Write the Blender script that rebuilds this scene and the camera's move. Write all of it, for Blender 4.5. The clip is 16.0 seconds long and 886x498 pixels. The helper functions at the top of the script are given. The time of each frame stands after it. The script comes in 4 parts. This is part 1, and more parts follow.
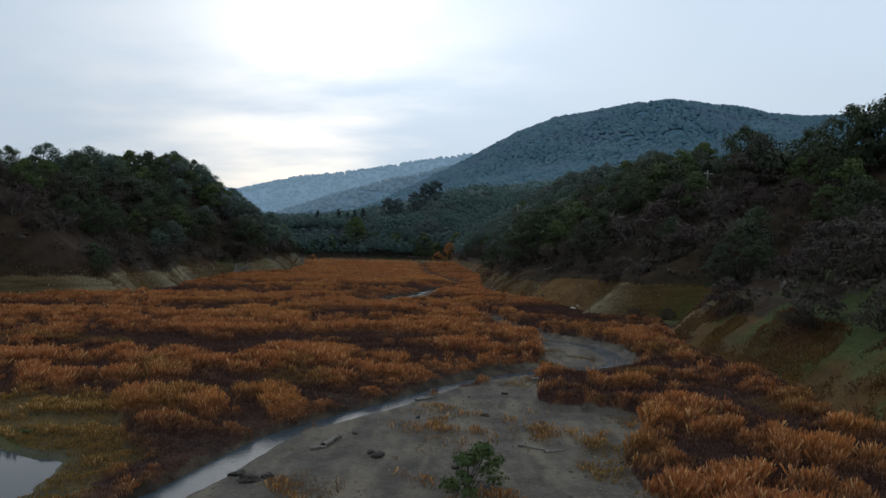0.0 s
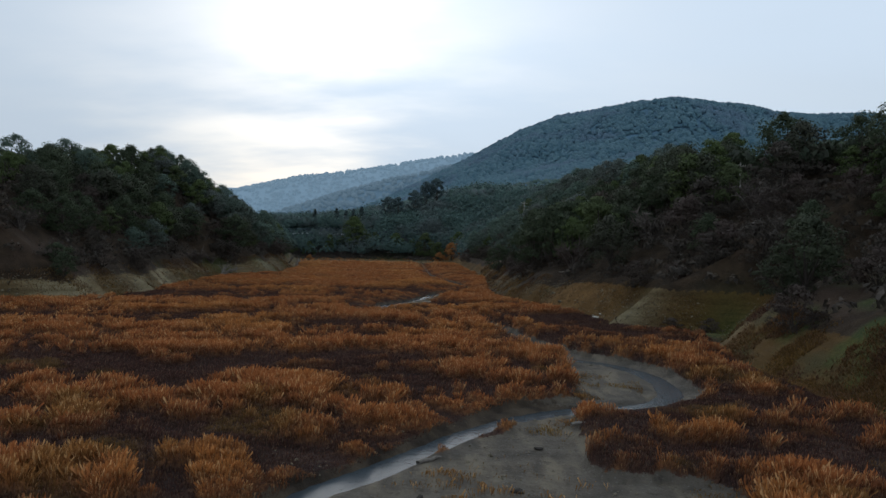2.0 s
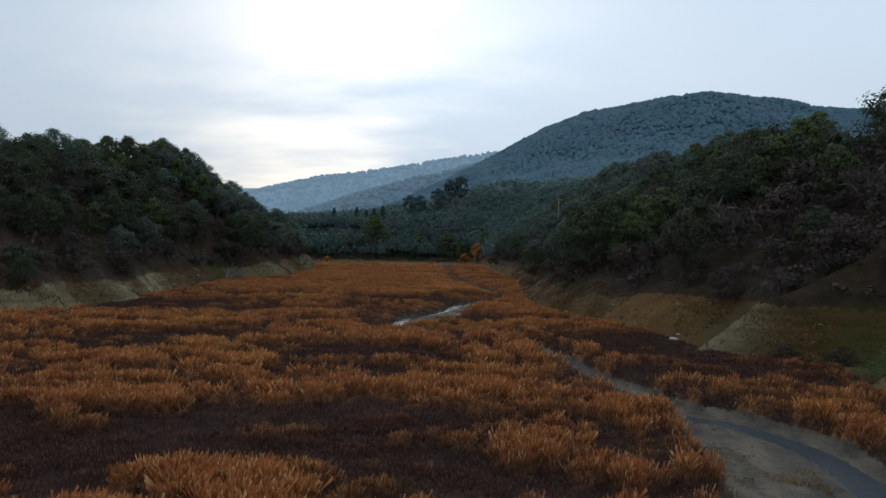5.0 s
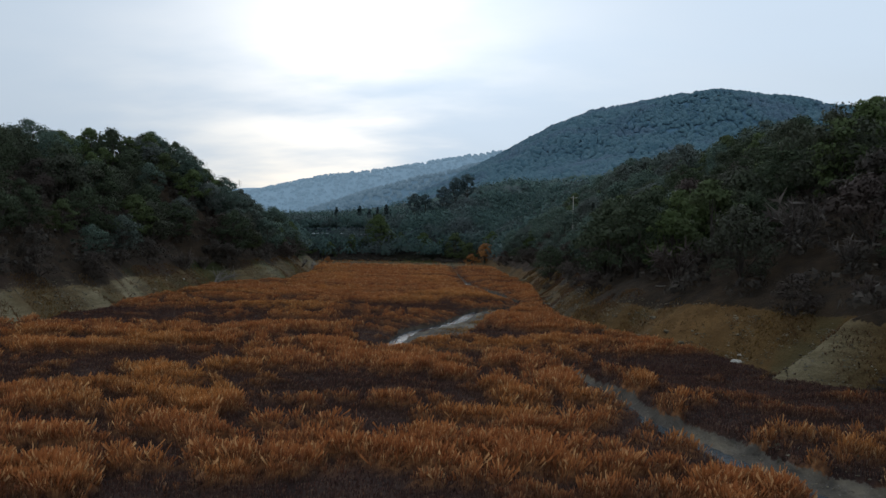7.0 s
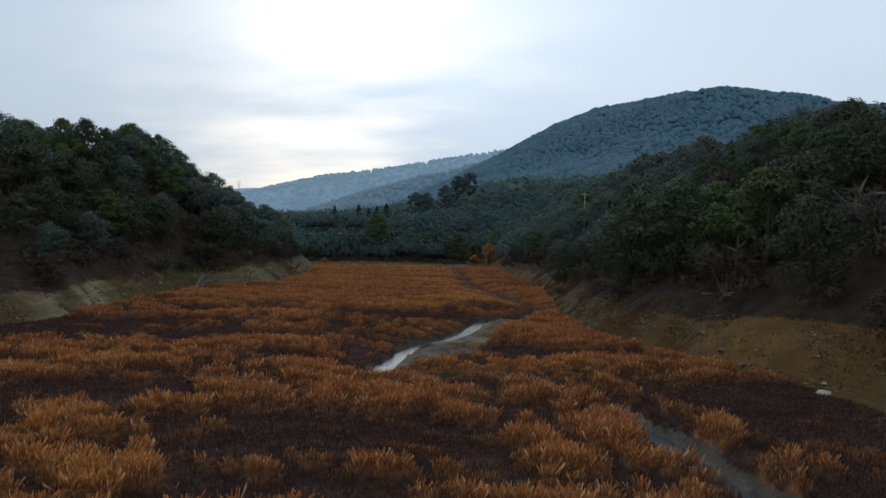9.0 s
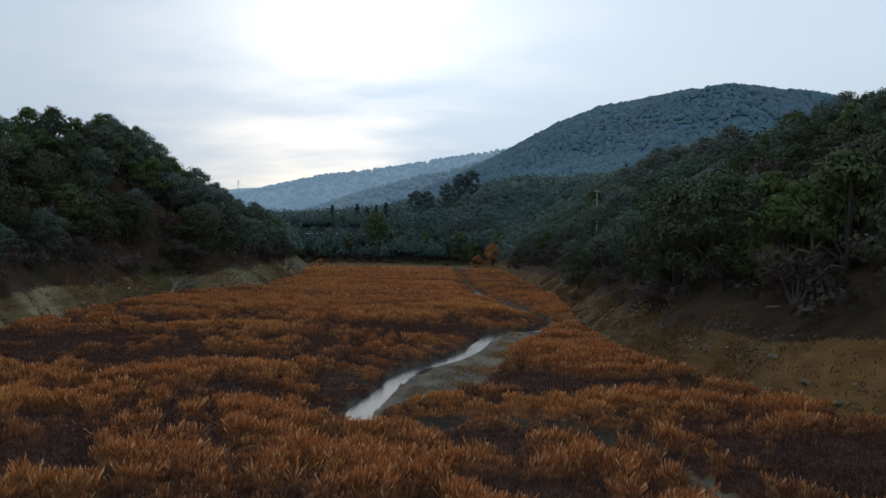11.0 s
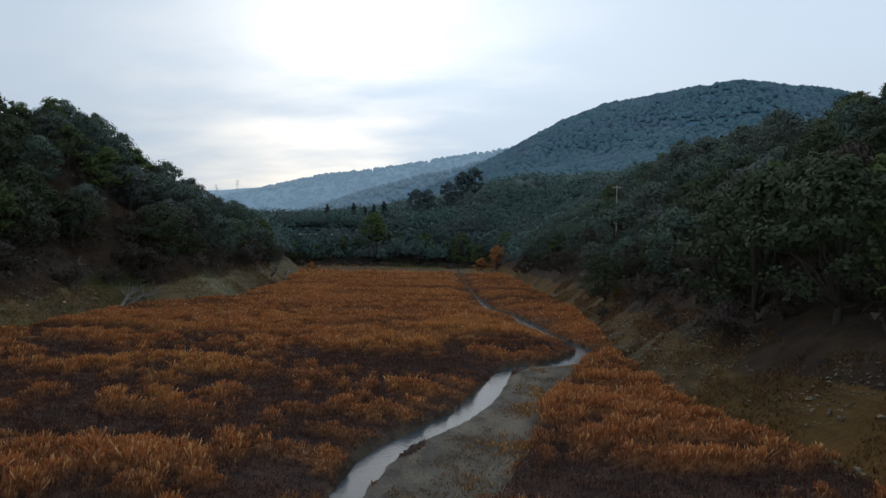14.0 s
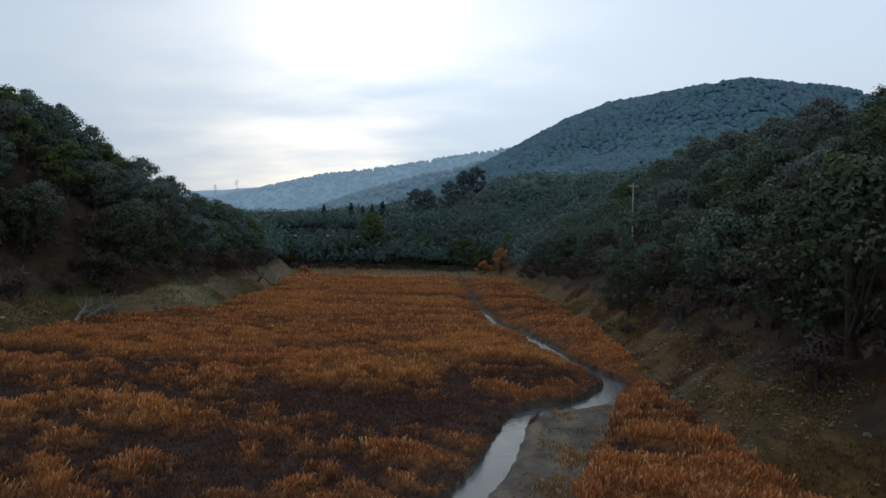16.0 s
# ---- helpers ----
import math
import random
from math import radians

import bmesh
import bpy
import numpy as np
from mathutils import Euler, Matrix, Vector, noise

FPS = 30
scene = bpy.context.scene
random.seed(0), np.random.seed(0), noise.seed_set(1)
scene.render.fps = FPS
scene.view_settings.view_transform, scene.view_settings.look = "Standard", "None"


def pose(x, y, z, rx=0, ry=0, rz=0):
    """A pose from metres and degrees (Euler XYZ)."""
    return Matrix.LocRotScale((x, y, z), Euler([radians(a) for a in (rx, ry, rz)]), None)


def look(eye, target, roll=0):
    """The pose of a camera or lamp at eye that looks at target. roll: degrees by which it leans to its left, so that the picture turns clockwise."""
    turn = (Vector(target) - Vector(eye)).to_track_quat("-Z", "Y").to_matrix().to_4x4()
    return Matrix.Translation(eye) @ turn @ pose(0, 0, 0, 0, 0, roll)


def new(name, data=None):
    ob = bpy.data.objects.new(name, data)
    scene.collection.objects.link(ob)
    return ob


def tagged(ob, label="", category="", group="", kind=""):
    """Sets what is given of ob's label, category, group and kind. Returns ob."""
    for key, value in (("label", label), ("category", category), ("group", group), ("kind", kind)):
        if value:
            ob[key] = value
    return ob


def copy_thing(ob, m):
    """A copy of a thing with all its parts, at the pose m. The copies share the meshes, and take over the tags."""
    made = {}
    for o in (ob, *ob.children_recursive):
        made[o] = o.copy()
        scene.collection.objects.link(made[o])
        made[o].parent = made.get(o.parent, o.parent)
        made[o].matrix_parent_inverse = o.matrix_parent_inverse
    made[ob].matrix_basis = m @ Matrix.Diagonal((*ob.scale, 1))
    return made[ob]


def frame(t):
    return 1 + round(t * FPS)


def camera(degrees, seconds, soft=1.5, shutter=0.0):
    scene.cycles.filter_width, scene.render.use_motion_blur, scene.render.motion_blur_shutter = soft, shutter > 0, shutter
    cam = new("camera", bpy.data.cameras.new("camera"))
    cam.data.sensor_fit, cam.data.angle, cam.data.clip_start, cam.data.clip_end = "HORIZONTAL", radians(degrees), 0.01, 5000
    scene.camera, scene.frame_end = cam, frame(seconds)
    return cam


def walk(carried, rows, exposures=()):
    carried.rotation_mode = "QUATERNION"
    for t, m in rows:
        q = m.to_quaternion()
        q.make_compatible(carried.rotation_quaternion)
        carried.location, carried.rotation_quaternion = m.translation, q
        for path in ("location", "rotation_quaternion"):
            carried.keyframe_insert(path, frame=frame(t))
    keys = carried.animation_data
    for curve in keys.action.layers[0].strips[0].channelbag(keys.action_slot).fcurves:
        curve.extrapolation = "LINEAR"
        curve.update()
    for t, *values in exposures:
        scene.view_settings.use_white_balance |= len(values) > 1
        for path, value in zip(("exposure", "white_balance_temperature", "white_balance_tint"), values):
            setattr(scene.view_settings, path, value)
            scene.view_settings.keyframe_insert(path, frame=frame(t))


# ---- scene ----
cam = camera(66.8, 16.0)
METRES, EYE, TILT, LEAN, TURN = 113.208, 12.0, 0.0, 0.0, 0.0
ROWS = [
    (0.0, 0.0, 0.0, 0.0, 0.01, -0.66, -0.9),
    (0.5, -0.0013, 0.0316, 0.0002, 0.02, -0.67, -0.9),
    (1.0, -0.0026, 0.0631, 0.0, 0.04, -0.65, -0.91),
    (1.5, -0.004, 0.0944, -0.0003, 0.04, -0.66, -0.9),
    (2.0, -0.0054, 0.1259, -0.0008, 0.05, -0.65, -0.9),
    (2.5, -0.0071, 0.1572, -0.0011, 0.06, -0.64, -0.89),
    (3.0, -0.0091, 0.1886, -0.0015, 0.07, -0.64, -0.88),
    (3.5, -0.0114, 0.2199, -0.0015, 0.17, -0.65, -0.9),
    (4.0, -0.0141, 0.2515, -0.0014, 0.88, -0.64, -0.89),
    (6.5, -0.0286, 0.4068, 0.0011, 2.28, -0.68, -0.86),
    (7.0, -0.0317, 0.4378, 0.0009, 2.31, -0.67, -0.88),
    (7.5, -0.0344, 0.4692, 0.0005, 2.33, -0.66, -0.88),
    (8.0, -0.0368, 0.5, 0.0002, 2.35, -0.65, -0.89),
    (8.5, -0.0389, 0.5312, -0.0002, 2.38, -0.64, -0.87),
    (9.0, -0.0407, 0.5623, -0.0004, 2.41, -0.64, -0.86),
    (11.5, -0.0475, 0.7189, -0.0001, 2.55, -0.62, -0.81),
    (12.0, -0.0483, 0.7482, 0.0007, 2.58, -0.61, -0.79),
    (12.5, -0.0492, 0.7795, 0.0016, 2.62, -0.6, -0.79),
    (13.0, -0.0504, 0.8105, 0.0027, 2.64, -0.6, -0.79),
    (13.5, -0.0514, 0.8417, 0.0038, 2.66, -0.61, -0.77),
    (14.0, -0.0525, 0.8732, 0.0052, 2.68, -0.61, -0.81),
    (14.5, -0.0536, 0.9043, 0.007, 2.7, -0.61, -0.81),
    (15.0, -0.0545, 0.9353, 0.0088, 2.73, -0.61, -0.84),
    (15.5, -0.0554, 0.9666, 0.0103, 2.76, -0.62, -0.85),
    (16.0, -0.0565, 0.9978, 0.0119, 2.79, -0.6, -0.85),
]
walk(cam, [(t, pose(0, 0, EYE, TILT, LEAN, TURN) @ pose(METRES * x, METRES * y, METRES * z, 90 + pitch, roll, yaw)) for t, x, y, z, yaw, pitch, roll in ROWS])

# ---- sky and light ----
SUN_AZ, SUN_EL = -9.5, 17.0            # degrees right of straight ahead, and above the horizon
sun_dir = Vector((math.sin(radians(SUN_AZ)) * math.cos(radians(SUN_EL)), math.cos(radians(SUN_AZ)) * math.cos(radians(SUN_EL)), math.sin(radians(SUN_EL))))
scene.view_settings.exposure = 0.0


class Nodes:
    """Small helper that wires shader nodes."""

    def __init__(self, tree):
        self.tree = tree

    def add(self, kind, **values):
        node = self.tree.nodes.new(kind)
        for key, value in values.items():
            setattr(node, key, value)
        return node

    def link(self, a, b):
        self.tree.links.new(a, b)

    def put(self, value, socket):
        if isinstance(value, bpy.types.NodeSocket):
            self.link(value, socket)
        else:
            socket.default_value = value

    def math(self, op, a, b=0.0, clamp=False):
        n = self.add("ShaderNodeMath", operation=op, use_clamp=clamp)
        self.put(a, n.inputs[0])
        self.put(b, n.inputs[1])
        return n.outputs[0]

    def mix(self, f, a, b, how="MIX"):
        n = self.add("ShaderNodeMix", data_type="RGBA", blend_type=how)
        self.put(f, n.inputs[0])
        for value, socket in ((a, n.inputs[6]), (b, n.inputs[7])):
            self.put(value if isinstance(value, bpy.types.NodeSocket) else (*value, 1.0), socket)
        return n.outputs[2]

    def noise(self, co, scale, detail=4.0, rough=0.55):
        n = self.add("ShaderNodeTexNoise")
        n.inputs["Scale"].default_value, n.inputs["Detail"].default_value, n.inputs["Roughness"].default_value = scale, detail, rough
        self.link(co, n.inputs["Vector"])
        return n.outputs[0]

    def ramp(self, x, lo, hi, a=0.0, b=1.0):
        n = self.add("ShaderNodeMapRange", interpolation_type="SMOOTHSTEP")
        for i, v in enumerate((lo, hi, a, b)):
            n.inputs[i + 1].default_value = v
        self.link(x, n.inputs[0])
        return n.outputs[0]

    def stretch(self, co, sx, sy, sz, rot=0.0):
        n = self.add("ShaderNodeMapping")
        n.inputs["Scale"].default_value = (sx, sy, sz)
        n.inputs["Rotation"].default_value = (0, 0, rot)
        self.link(co, n.inputs["Vector"])
        return n.outputs[0]


world = bpy.data.worlds.new("overcast_sky")
scene.world = world
world.use_nodes = True
w = Nodes(world.node_tree)
world.node_tree.nodes.clear()
coords = w.add("ShaderNodeTexCoord").outputs["Generated"]
sky = w.add("ShaderNodeTexSky", sky_type="NISHITA")
sky.sun_disc, sky.sun_elevation, sky.sun_rotation = False, radians(SUN_EL), radians(SUN_AZ)
sky.air_density, sky.dust_density, sky.ozone_density = 1.0, 2.0, 1.5
blue = w.mix(1.0, sky.outputs[0], (0.13, 0.13, 0.13), "MULTIPLY")
# thin high cloud drawn out sideways, with the sun as a bright patch behind it
sep = w.add("ShaderNodeSeparateXYZ")
w.link(coords, sep.inputs[0])
up = w.math("MAXIMUM", sep.outputs[2], 0.0)
den = w.math("ADD", up, 0.16)
plane = w.add("ShaderNodeCombineXYZ")
w.link(w.math("DIVIDE", sep.outputs[0], den), plane.inputs[0])
w.link(w.math("DIVIDE", sep.outputs[1], den), plane.inputs[1])
cloud_co = w.stretch(plane.outputs[0], 0.62, 1.0, 1.0, 0.5)
cloud = w.math("ADD", w.math("MULTIPLY", w.noise(cloud_co, 0.9, 5.0, 0.48), 0.8), w.math("MULTIPLY", w.noise(cloud_co, 3.0, 4.0, 0.5), 0.2))
cover = w.ramp(cloud, 0.34, 0.60, 0.90, 1.0)


def glow(az, el, power):
    d = Vector((math.sin(radians(az)) * math.cos(radians(el)), math.cos(radians(az)) * math.cos(radians(el)), math.sin(radians(el))))
    dot = w.add("ShaderNodeVectorMath", operation="DOT_PRODUCT")
    w.link(coords, dot.inputs[0])
    dot.inputs[1].default_value = d
    return w.math("POWER", w.math("MAXIMUM", dot.outputs["Value"], 0.0), power)


bright = w.math("ADD", w.math("MULTIPLY", glow(22.0, 26.0, 5.0), 0.20), w.math("MULTIPLY", glow(SUN_AZ + 2.0, SUN_EL + 5.0, 26.0), 0.27))
bright = w.math("ADD", bright, w.math("MULTIPLY", w.math("SUBTRACT", cloud, 0.5), 0.20))
white = w.mix(w.ramp(up, 0.02, 0.30), (0.56, 0.65, 0.75), (0.60, 0.72, 0.86))
lit = w.add("ShaderNodeVectorMath", operation="SCALE")
w.link(white, lit.inputs[0])
w.link(w.math("ADD", bright, 0.86), lit.inputs[3])
over = w.mix(cover, blue, lit.outputs[0])
out = w.add("ShaderNodeOutputWorld")
back = w.add("ShaderNodeBackground")
back.inputs[1].default_value = 1.0
w.link(over, back.inputs[0])
w.link(back.outputs[0], out.inputs[0])

sun_data = bpy.data.lights.new("sun", "SUN")
sun_data.energy, sun_data.angle, sun_data.color = 0.5, radians(60), (1.0, 0.95, 0.88)
sun = new("sun", sun_data)
sun.matrix_world = look((0, 0, 0), -sun_dir)

# ---- materials ----


def material(name, rough=0.9):
    m = bpy.data.materials.new(name)
    m.use_nodes = True
    n = Nodes(m.node_tree)
    bsdf = m.node_tree.nodes["Principled BSDF"]
    bsdf.inputs["Roughness"].default_value = rough
    bsdf.inputs["Specular IOR Level"].default_value = 0.25
    place = n.add("ShaderNodeNewGeometry").outputs["Position"]
    return m, n, bsdf, place


def bump(n, bsdf, height, strength, distance):
    b = n.add("ShaderNodeBump")
    b.inputs["Strength"].default_value, b.inputs["Distance"].default_value = strength, distance
    n.link(height, b.inputs["Height"])
    n.link(b.outputs[0], bsdf.inputs["Normal"])


def see_through(m, n, bsdf, colour, share):
    """Lets thin leaves pass some light."""
    thin, blend = n.add("ShaderNodeBsdfTranslucent"), n.add("ShaderNodeMixShader")
    n.link(colour, thin.inputs["Color"])
    blend.inputs[0].default_value = share
    n.link(bsdf.outputs[0], blend.inputs[1])
    n.link(thin.outputs[0], blend.inputs[2])
    n.link(blend.outputs[0], m.node_tree.nodes["Material Output"].inputs["Surface"])


def attr(n, name):
    return n.add("ShaderNodeAttribute", attribute_name=name).outputs["Fac"]


RIDGE_HAZE_GLOW = 0.20        # blue airlight added as emission to the farthest ridges, kilometres off, a pale backdrop


def ground_material():
    m, n, bsdf, p = material("ground_earth", 0.95)
    fine, mid, wide = n.noise(p, 3.0, 5), n.noise(p, 0.5, 5), n.noise(p, 0.06, 4)
    pebble = n.add("ShaderNodeTexVoronoi")
    pebble.inputs["Scale"].default_value = 3.2
    n.link(p, pebble.inputs["Vector"])
    # reed bed floor: matted brown litter
    bed = n.mix(n.ramp(mid, 0.35, 0.65), (0.026, 0.013, 0.010), (0.060, 0.029, 0.019))
    bed = n.mix(attr(n, "tone"), bed, n.mix(n.ramp(fine, 0.35, 0.65), (0.140, 0.056, 0.020), (0.290, 0.125, 0.044)))
    # stream silt: blue grey, with pale gravel and damp streaks
    silt = n.mix(n.ramp(mid, 0.3, 0.7), (0.062, 0.052, 0.042), (0.122, 0.103, 0.080))
    silt = n.mix(n.ramp(n.noise(n.stretch(p, 0.5, 0.16, 1.0, 0.5), 1.0, 6), 0.44, 0.66), silt, (0.170, 0.138, 0.098))
    silt = n.mix(n.ramp(pebble.outputs["Distance"], 0.05, 0.26, 0.6, 0.0), silt, (0.19, 0.175, 0.15))
    silt = n.mix(n.ramp(n.noise(p, 1.7, 6, 0.7), 0.55, 0.68, 0.0, 0.7), silt, (0.050, 0.040, 0.030))
    # bare lake bank: tan clay in level bands, olive and rusty stains
    strata = n.noise(n.stretch(p, 0.09, 0.09, 1.1), 1.0, 7, 0.72)
    clay = n.mix(n.ramp(strata, 0.38, 0.64), (0.038, 0.022, 0.006), (0.104, 0.062, 0.018))
    clay = n.mix(n.ramp(wide, 0.40, 0.62), clay, (0.100, 0.051, 0.012))
    clay = n.mix(n.ramp(n.noise(p, 0.11, 5), 0.52, 0.66, 0.0, 0.75), clay, (0.058, 0.052, 0.020))
    clay = n.mix(n.ramp(n.noise(p, 0.9, 6, 0.7), 0.60, 0.74, 0.0, 0.8), clay, (0.120, 0.092, 0.057))
    clay = n.mix(attr(n, "pale"), clay, n.mix(n.ramp(strata, 0.35, 0.65), (0.150, 0.118, 0.062), (0.270, 0.220, 0.130)))
    clay = n.mix(attr(n, "rust"), clay, n.mix(n.ramp(mid, 0.3, 0.7), (0.115, 0.058, 0.017), (0.195, 0.105, 0.036)))
    # woodland floor
    litter = n.mix(n.ramp(mid, 0.3, 0.7), (0.020, 0.013, 0.007), (0.052, 0.032, 0.017))
    litter = n.mix(n.ramp(wide, 0.5, 0.65, 0.0, 0.6), litter, (0.060, 0.036, 0.024))
    green = n.mix(n.ramp(fine, 0.3, 0.7), (0.030, 0.058, 0.012), (0.075, 0.095, 0.025))
    straw = n.mix(n.ramp(fine, 0.3, 0.7), (0.082, 0.058, 0.026), (0.150, 0.105, 0.046))
    straw = n.mix(n.ramp(n.noise(p, 0.09, 5), 0.45, 0.62), straw, (0.060, 0.062, 0.036))
    # far hills: blue haze put into the ground colour
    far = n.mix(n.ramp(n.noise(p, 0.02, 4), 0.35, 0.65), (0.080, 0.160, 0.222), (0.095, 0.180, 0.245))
    ragged = n.math("MULTIPLY", n.math("SUBTRACT", n.noise(p, 2.4, 5, 0.65), 0.5), 1.1)

    def firm(name):
        return n.ramp(n.math("ADD", attr(n, name), ragged), 0.42, 0.58)
    c = n.mix(firm("silt"), bed, silt)
    c = n.mix(firm("wet"), c, n.mix(n.ramp(mid, 0.35, 0.65), (0.026, 0.019, 0.013), (0.085, 0.062, 0.042)))
    c = n.mix(firm("straw"), c, straw)
    c = n.mix(firm("clay"), c, clay)
    c = n.mix(firm("wood"), c, litter)
    c = n.mix(attr(n, "green"), c, green)
    # painted distance haze, laid over the colour by the far mask
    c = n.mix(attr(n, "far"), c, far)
    # ridges: a paler haze colour painted over the ground
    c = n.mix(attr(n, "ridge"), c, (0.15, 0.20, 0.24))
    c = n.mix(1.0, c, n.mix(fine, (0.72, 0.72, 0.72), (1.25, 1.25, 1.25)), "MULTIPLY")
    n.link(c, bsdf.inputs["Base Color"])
    # the ridges' airlight, given off by the ground itself
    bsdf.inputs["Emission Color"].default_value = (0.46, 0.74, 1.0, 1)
    n.link(n.math("MULTIPLY", attr(n, "ridge"), RIDGE_HAZE_GLOW), bsdf.inputs["Emission Strength"])
    bump(n, bsdf, n.math("ADD", n.math("MULTIPLY", fine, 0.5), n.math("ADD", mid, n.math("MULTIPLY", n.noise(p, 11.0, 3), 0.25))), 0.8, 0.35)
    return m


def reed_material():
    m, n, bsdf, p = material("dry_reed", 0.85)
    island = n.add("ShaderNodeNewGeometry").outputs["Random Per Island"]
    tone, tip = attr(n, "tone"), attr(n, "tip")
    dark = n.mix(island, (0.042, 0.022, 0.020), (0.100, 0.054, 0.046))
    gold = n.mix(island, (0.315, 0.124, 0.033), (0.620, 0.280, 0.088))
    red = n.mix(n.ramp(n.noise(p, 0.045, 4), 0.34, 0.54), gold, n.mix(island, (0.290, 0.100, 0.034), (0.500, 0.205, 0.076)))
    c = n.mix(tone, dark, red)
    c = n.mix(attr(n, "olive"), c, n.mix(island, (0.150, 0.092, 0.024), (0.300, 0.185, 0.052)))
    c = n.mix(n.ramp(island, 0.72, 0.95, 0.0, 0.8), c, n.mix(tone, (0.150, 0.105, 0.080), (0.620, 0.400, 0.190)))
    # painted shade: blade colour darkens towards the foot and brightens at the tip
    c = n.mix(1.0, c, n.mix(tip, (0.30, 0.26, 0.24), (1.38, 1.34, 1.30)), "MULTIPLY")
    n.link(c, bsdf.inputs["Base Color"])
    see_through(m, n, bsdf, c, 0.4)
    return m


def leaf_material(name, low, high, blotch, by_object=True, glow=0.0, patch=0.05):
    m, n, bsdf, p = material(name, 0.8)
    geo = n.add("ShaderNodeNewGeometry")
    if by_object:
        rnd = n.add("ShaderNodeObjectInfo").outputs["Random"]
    else:
        rnd = n.ramp(n.noise(p, patch, 4), 0.3, 0.7)
    c = n.mix(geo.outputs["Random Per Island"], low, high)
    c = n.mix(n.ramp(rnd, 0.45, 1.0, 0.0, 0.75), c, blotch)
    n.link(c, bsdf.inputs["Base Color"])
    if not glow:
        see_through(m, n, bsdf, c, 0.22)
    # glow: airlight before distant leaves, put in as blue emission
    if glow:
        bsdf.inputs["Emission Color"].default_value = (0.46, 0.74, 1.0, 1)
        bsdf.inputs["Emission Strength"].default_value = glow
    return m


def bark_material(name, low, high):
    m, n, bsdf, p = material(name, 0.95)
    grain = n.noise(n.stretch(p, 6, 6, 1.2), 1.0, 6)
    n.link(n.mix(grain, low, high), bsdf.inputs["Base Color"])
    bump(n, bsdf, grain, 0.7, 0.05)
    return m


def plain_material(name, low, high, rough=0.7, scale=2.0, metal=0.0):
    m, n, bsdf, p = material(name, rough)
    n.link(n.mix(n.ramp(n.noise(p, scale, 5), 0.3, 0.7), low, high), bsdf.inputs["Base Color"])
    bsdf.inputs["Metallic"].default_value = metal
    bump(n, bsdf, n.noise(p, scale * 4, 4), 0.3, 0.03)
    return m


def water_material(name, rough, spec, ripple):
    m, n, bsdf, p = material(name, rough)
    bsdf.inputs["Base Color"].default_value = (0.050, 0.062, 0.070, 1)
    bsdf.inputs["Specular IOR Level"].default_value = spec
    bsdf.inputs["IOR"].default_value = 1.33
    bump(n, bsdf, n.noise(n.stretch(p, 1.0, 1.0, 1.0), 2.6, 5), ripple, 0.06)
    return m


GROUND = ground_material()
REED = reed_material()
WATER = water_material("creek_water", 0.16, 0.25, 0.45)
POND_WATER = water_material("pond_water", 0.04, 0.08, 0.06)
OAK_LEAF = leaf_material("oak_leaves", (0.034, 0.048, 0.025), (0.068, 0.086, 0.042), (0.064, 0.060, 0.044))
# oak leaves for farther trees, lightened and blued to paint in haze
HAZE_OAK = leaf_material("haze_tinted_oak_leaves", (0.060, 0.096, 0.076), (0.112, 0.154, 0.112), (0.108, 0.116, 0.104))
# gum leaves with the far woods' haze tint in their colour
GUM_LEAF = leaf_material("gum_leaves", (0.060, 0.094, 0.096), (0.092, 0.130, 0.128), (0.08, 0.11, 0.11))
BRIGHT_LEAF = leaf_material("fresh_leaves", (0.054, 0.080, 0.024), (0.092, 0.122, 0.038), (0.074, 0.092, 0.040))
SHRUB_LEAF = leaf_material("scrub_leaves", (0.044, 0.037, 0.030), (0.086, 0.069, 0.054), (0.074, 0.050, 0.042))
TWIG = leaf_material("bare_twigs", (0.060, 0.050, 0.043), (0.150, 0.125, 0.105), (0.085, 0.060, 0.050))
RUST_LEAF = leaf_material("autumn_leaves", (0.230, 0.090, 0.030), (0.420, 0.185, 0.062), (0.33, 0.14, 0.04))
# needle colour shifted to blue as distance haze
CONIFER_LEAF = leaf_material("conifer_needles", (0.028, 0.046, 0.046), (0.062, 0.086, 0.082), (0.05, 0.07, 0.07))
# blue distance haze is mixed into the valley and hill leaf colours
HAZED_VALLEY_LEAF = leaf_material("haze_tinted_valley_leaves", (0.052, 0.096, 0.092), (0.112, 0.172, 0.142), (0.114, 0.128, 0.126), False, 0.0, 0.04)
HAZED_FAR_LEAF = leaf_material("haze_tinted_distant_leaves", (0.070, 0.148, 0.192), (0.112, 0.205, 0.238), (0.104, 0.160, 0.222), False, 0.0, 0.014)
# middle ridge: haze in the leaf colour and a weak blue emission
HAZED_MID_LEAF = leaf_material("haze_glow_middle_leaves", (0.09, 0.135, 0.16), (0.11, 0.155, 0.18), (0.10, 0.145, 0.17), False, 0.10)
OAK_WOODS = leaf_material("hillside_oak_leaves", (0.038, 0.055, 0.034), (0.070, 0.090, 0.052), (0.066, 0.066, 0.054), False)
# far ridge: haze in the leaf colour and as emission
HAZED_RIDGE_LEAF = leaf_material("haze_glow_ridge_leaves", (0.10, 0.14, 0.17), (0.12, 0.16, 0.19), (0.11, 0.15, 0.18), False, RIDGE_HAZE_GLOW)
BARK = bark_material("oak_bark", (0.030, 0.024, 0.020), (0.085, 0.070, 0.058))
PALE_BARK = bark_material("weathered_wood", (0.120, 0.100, 0.085), (0.270, 0.240, 0.205))
POLE_WOOD = bark_material("pole_timber", (0.320, 0.300, 0.265), (0.470, 0.440, 0.390))
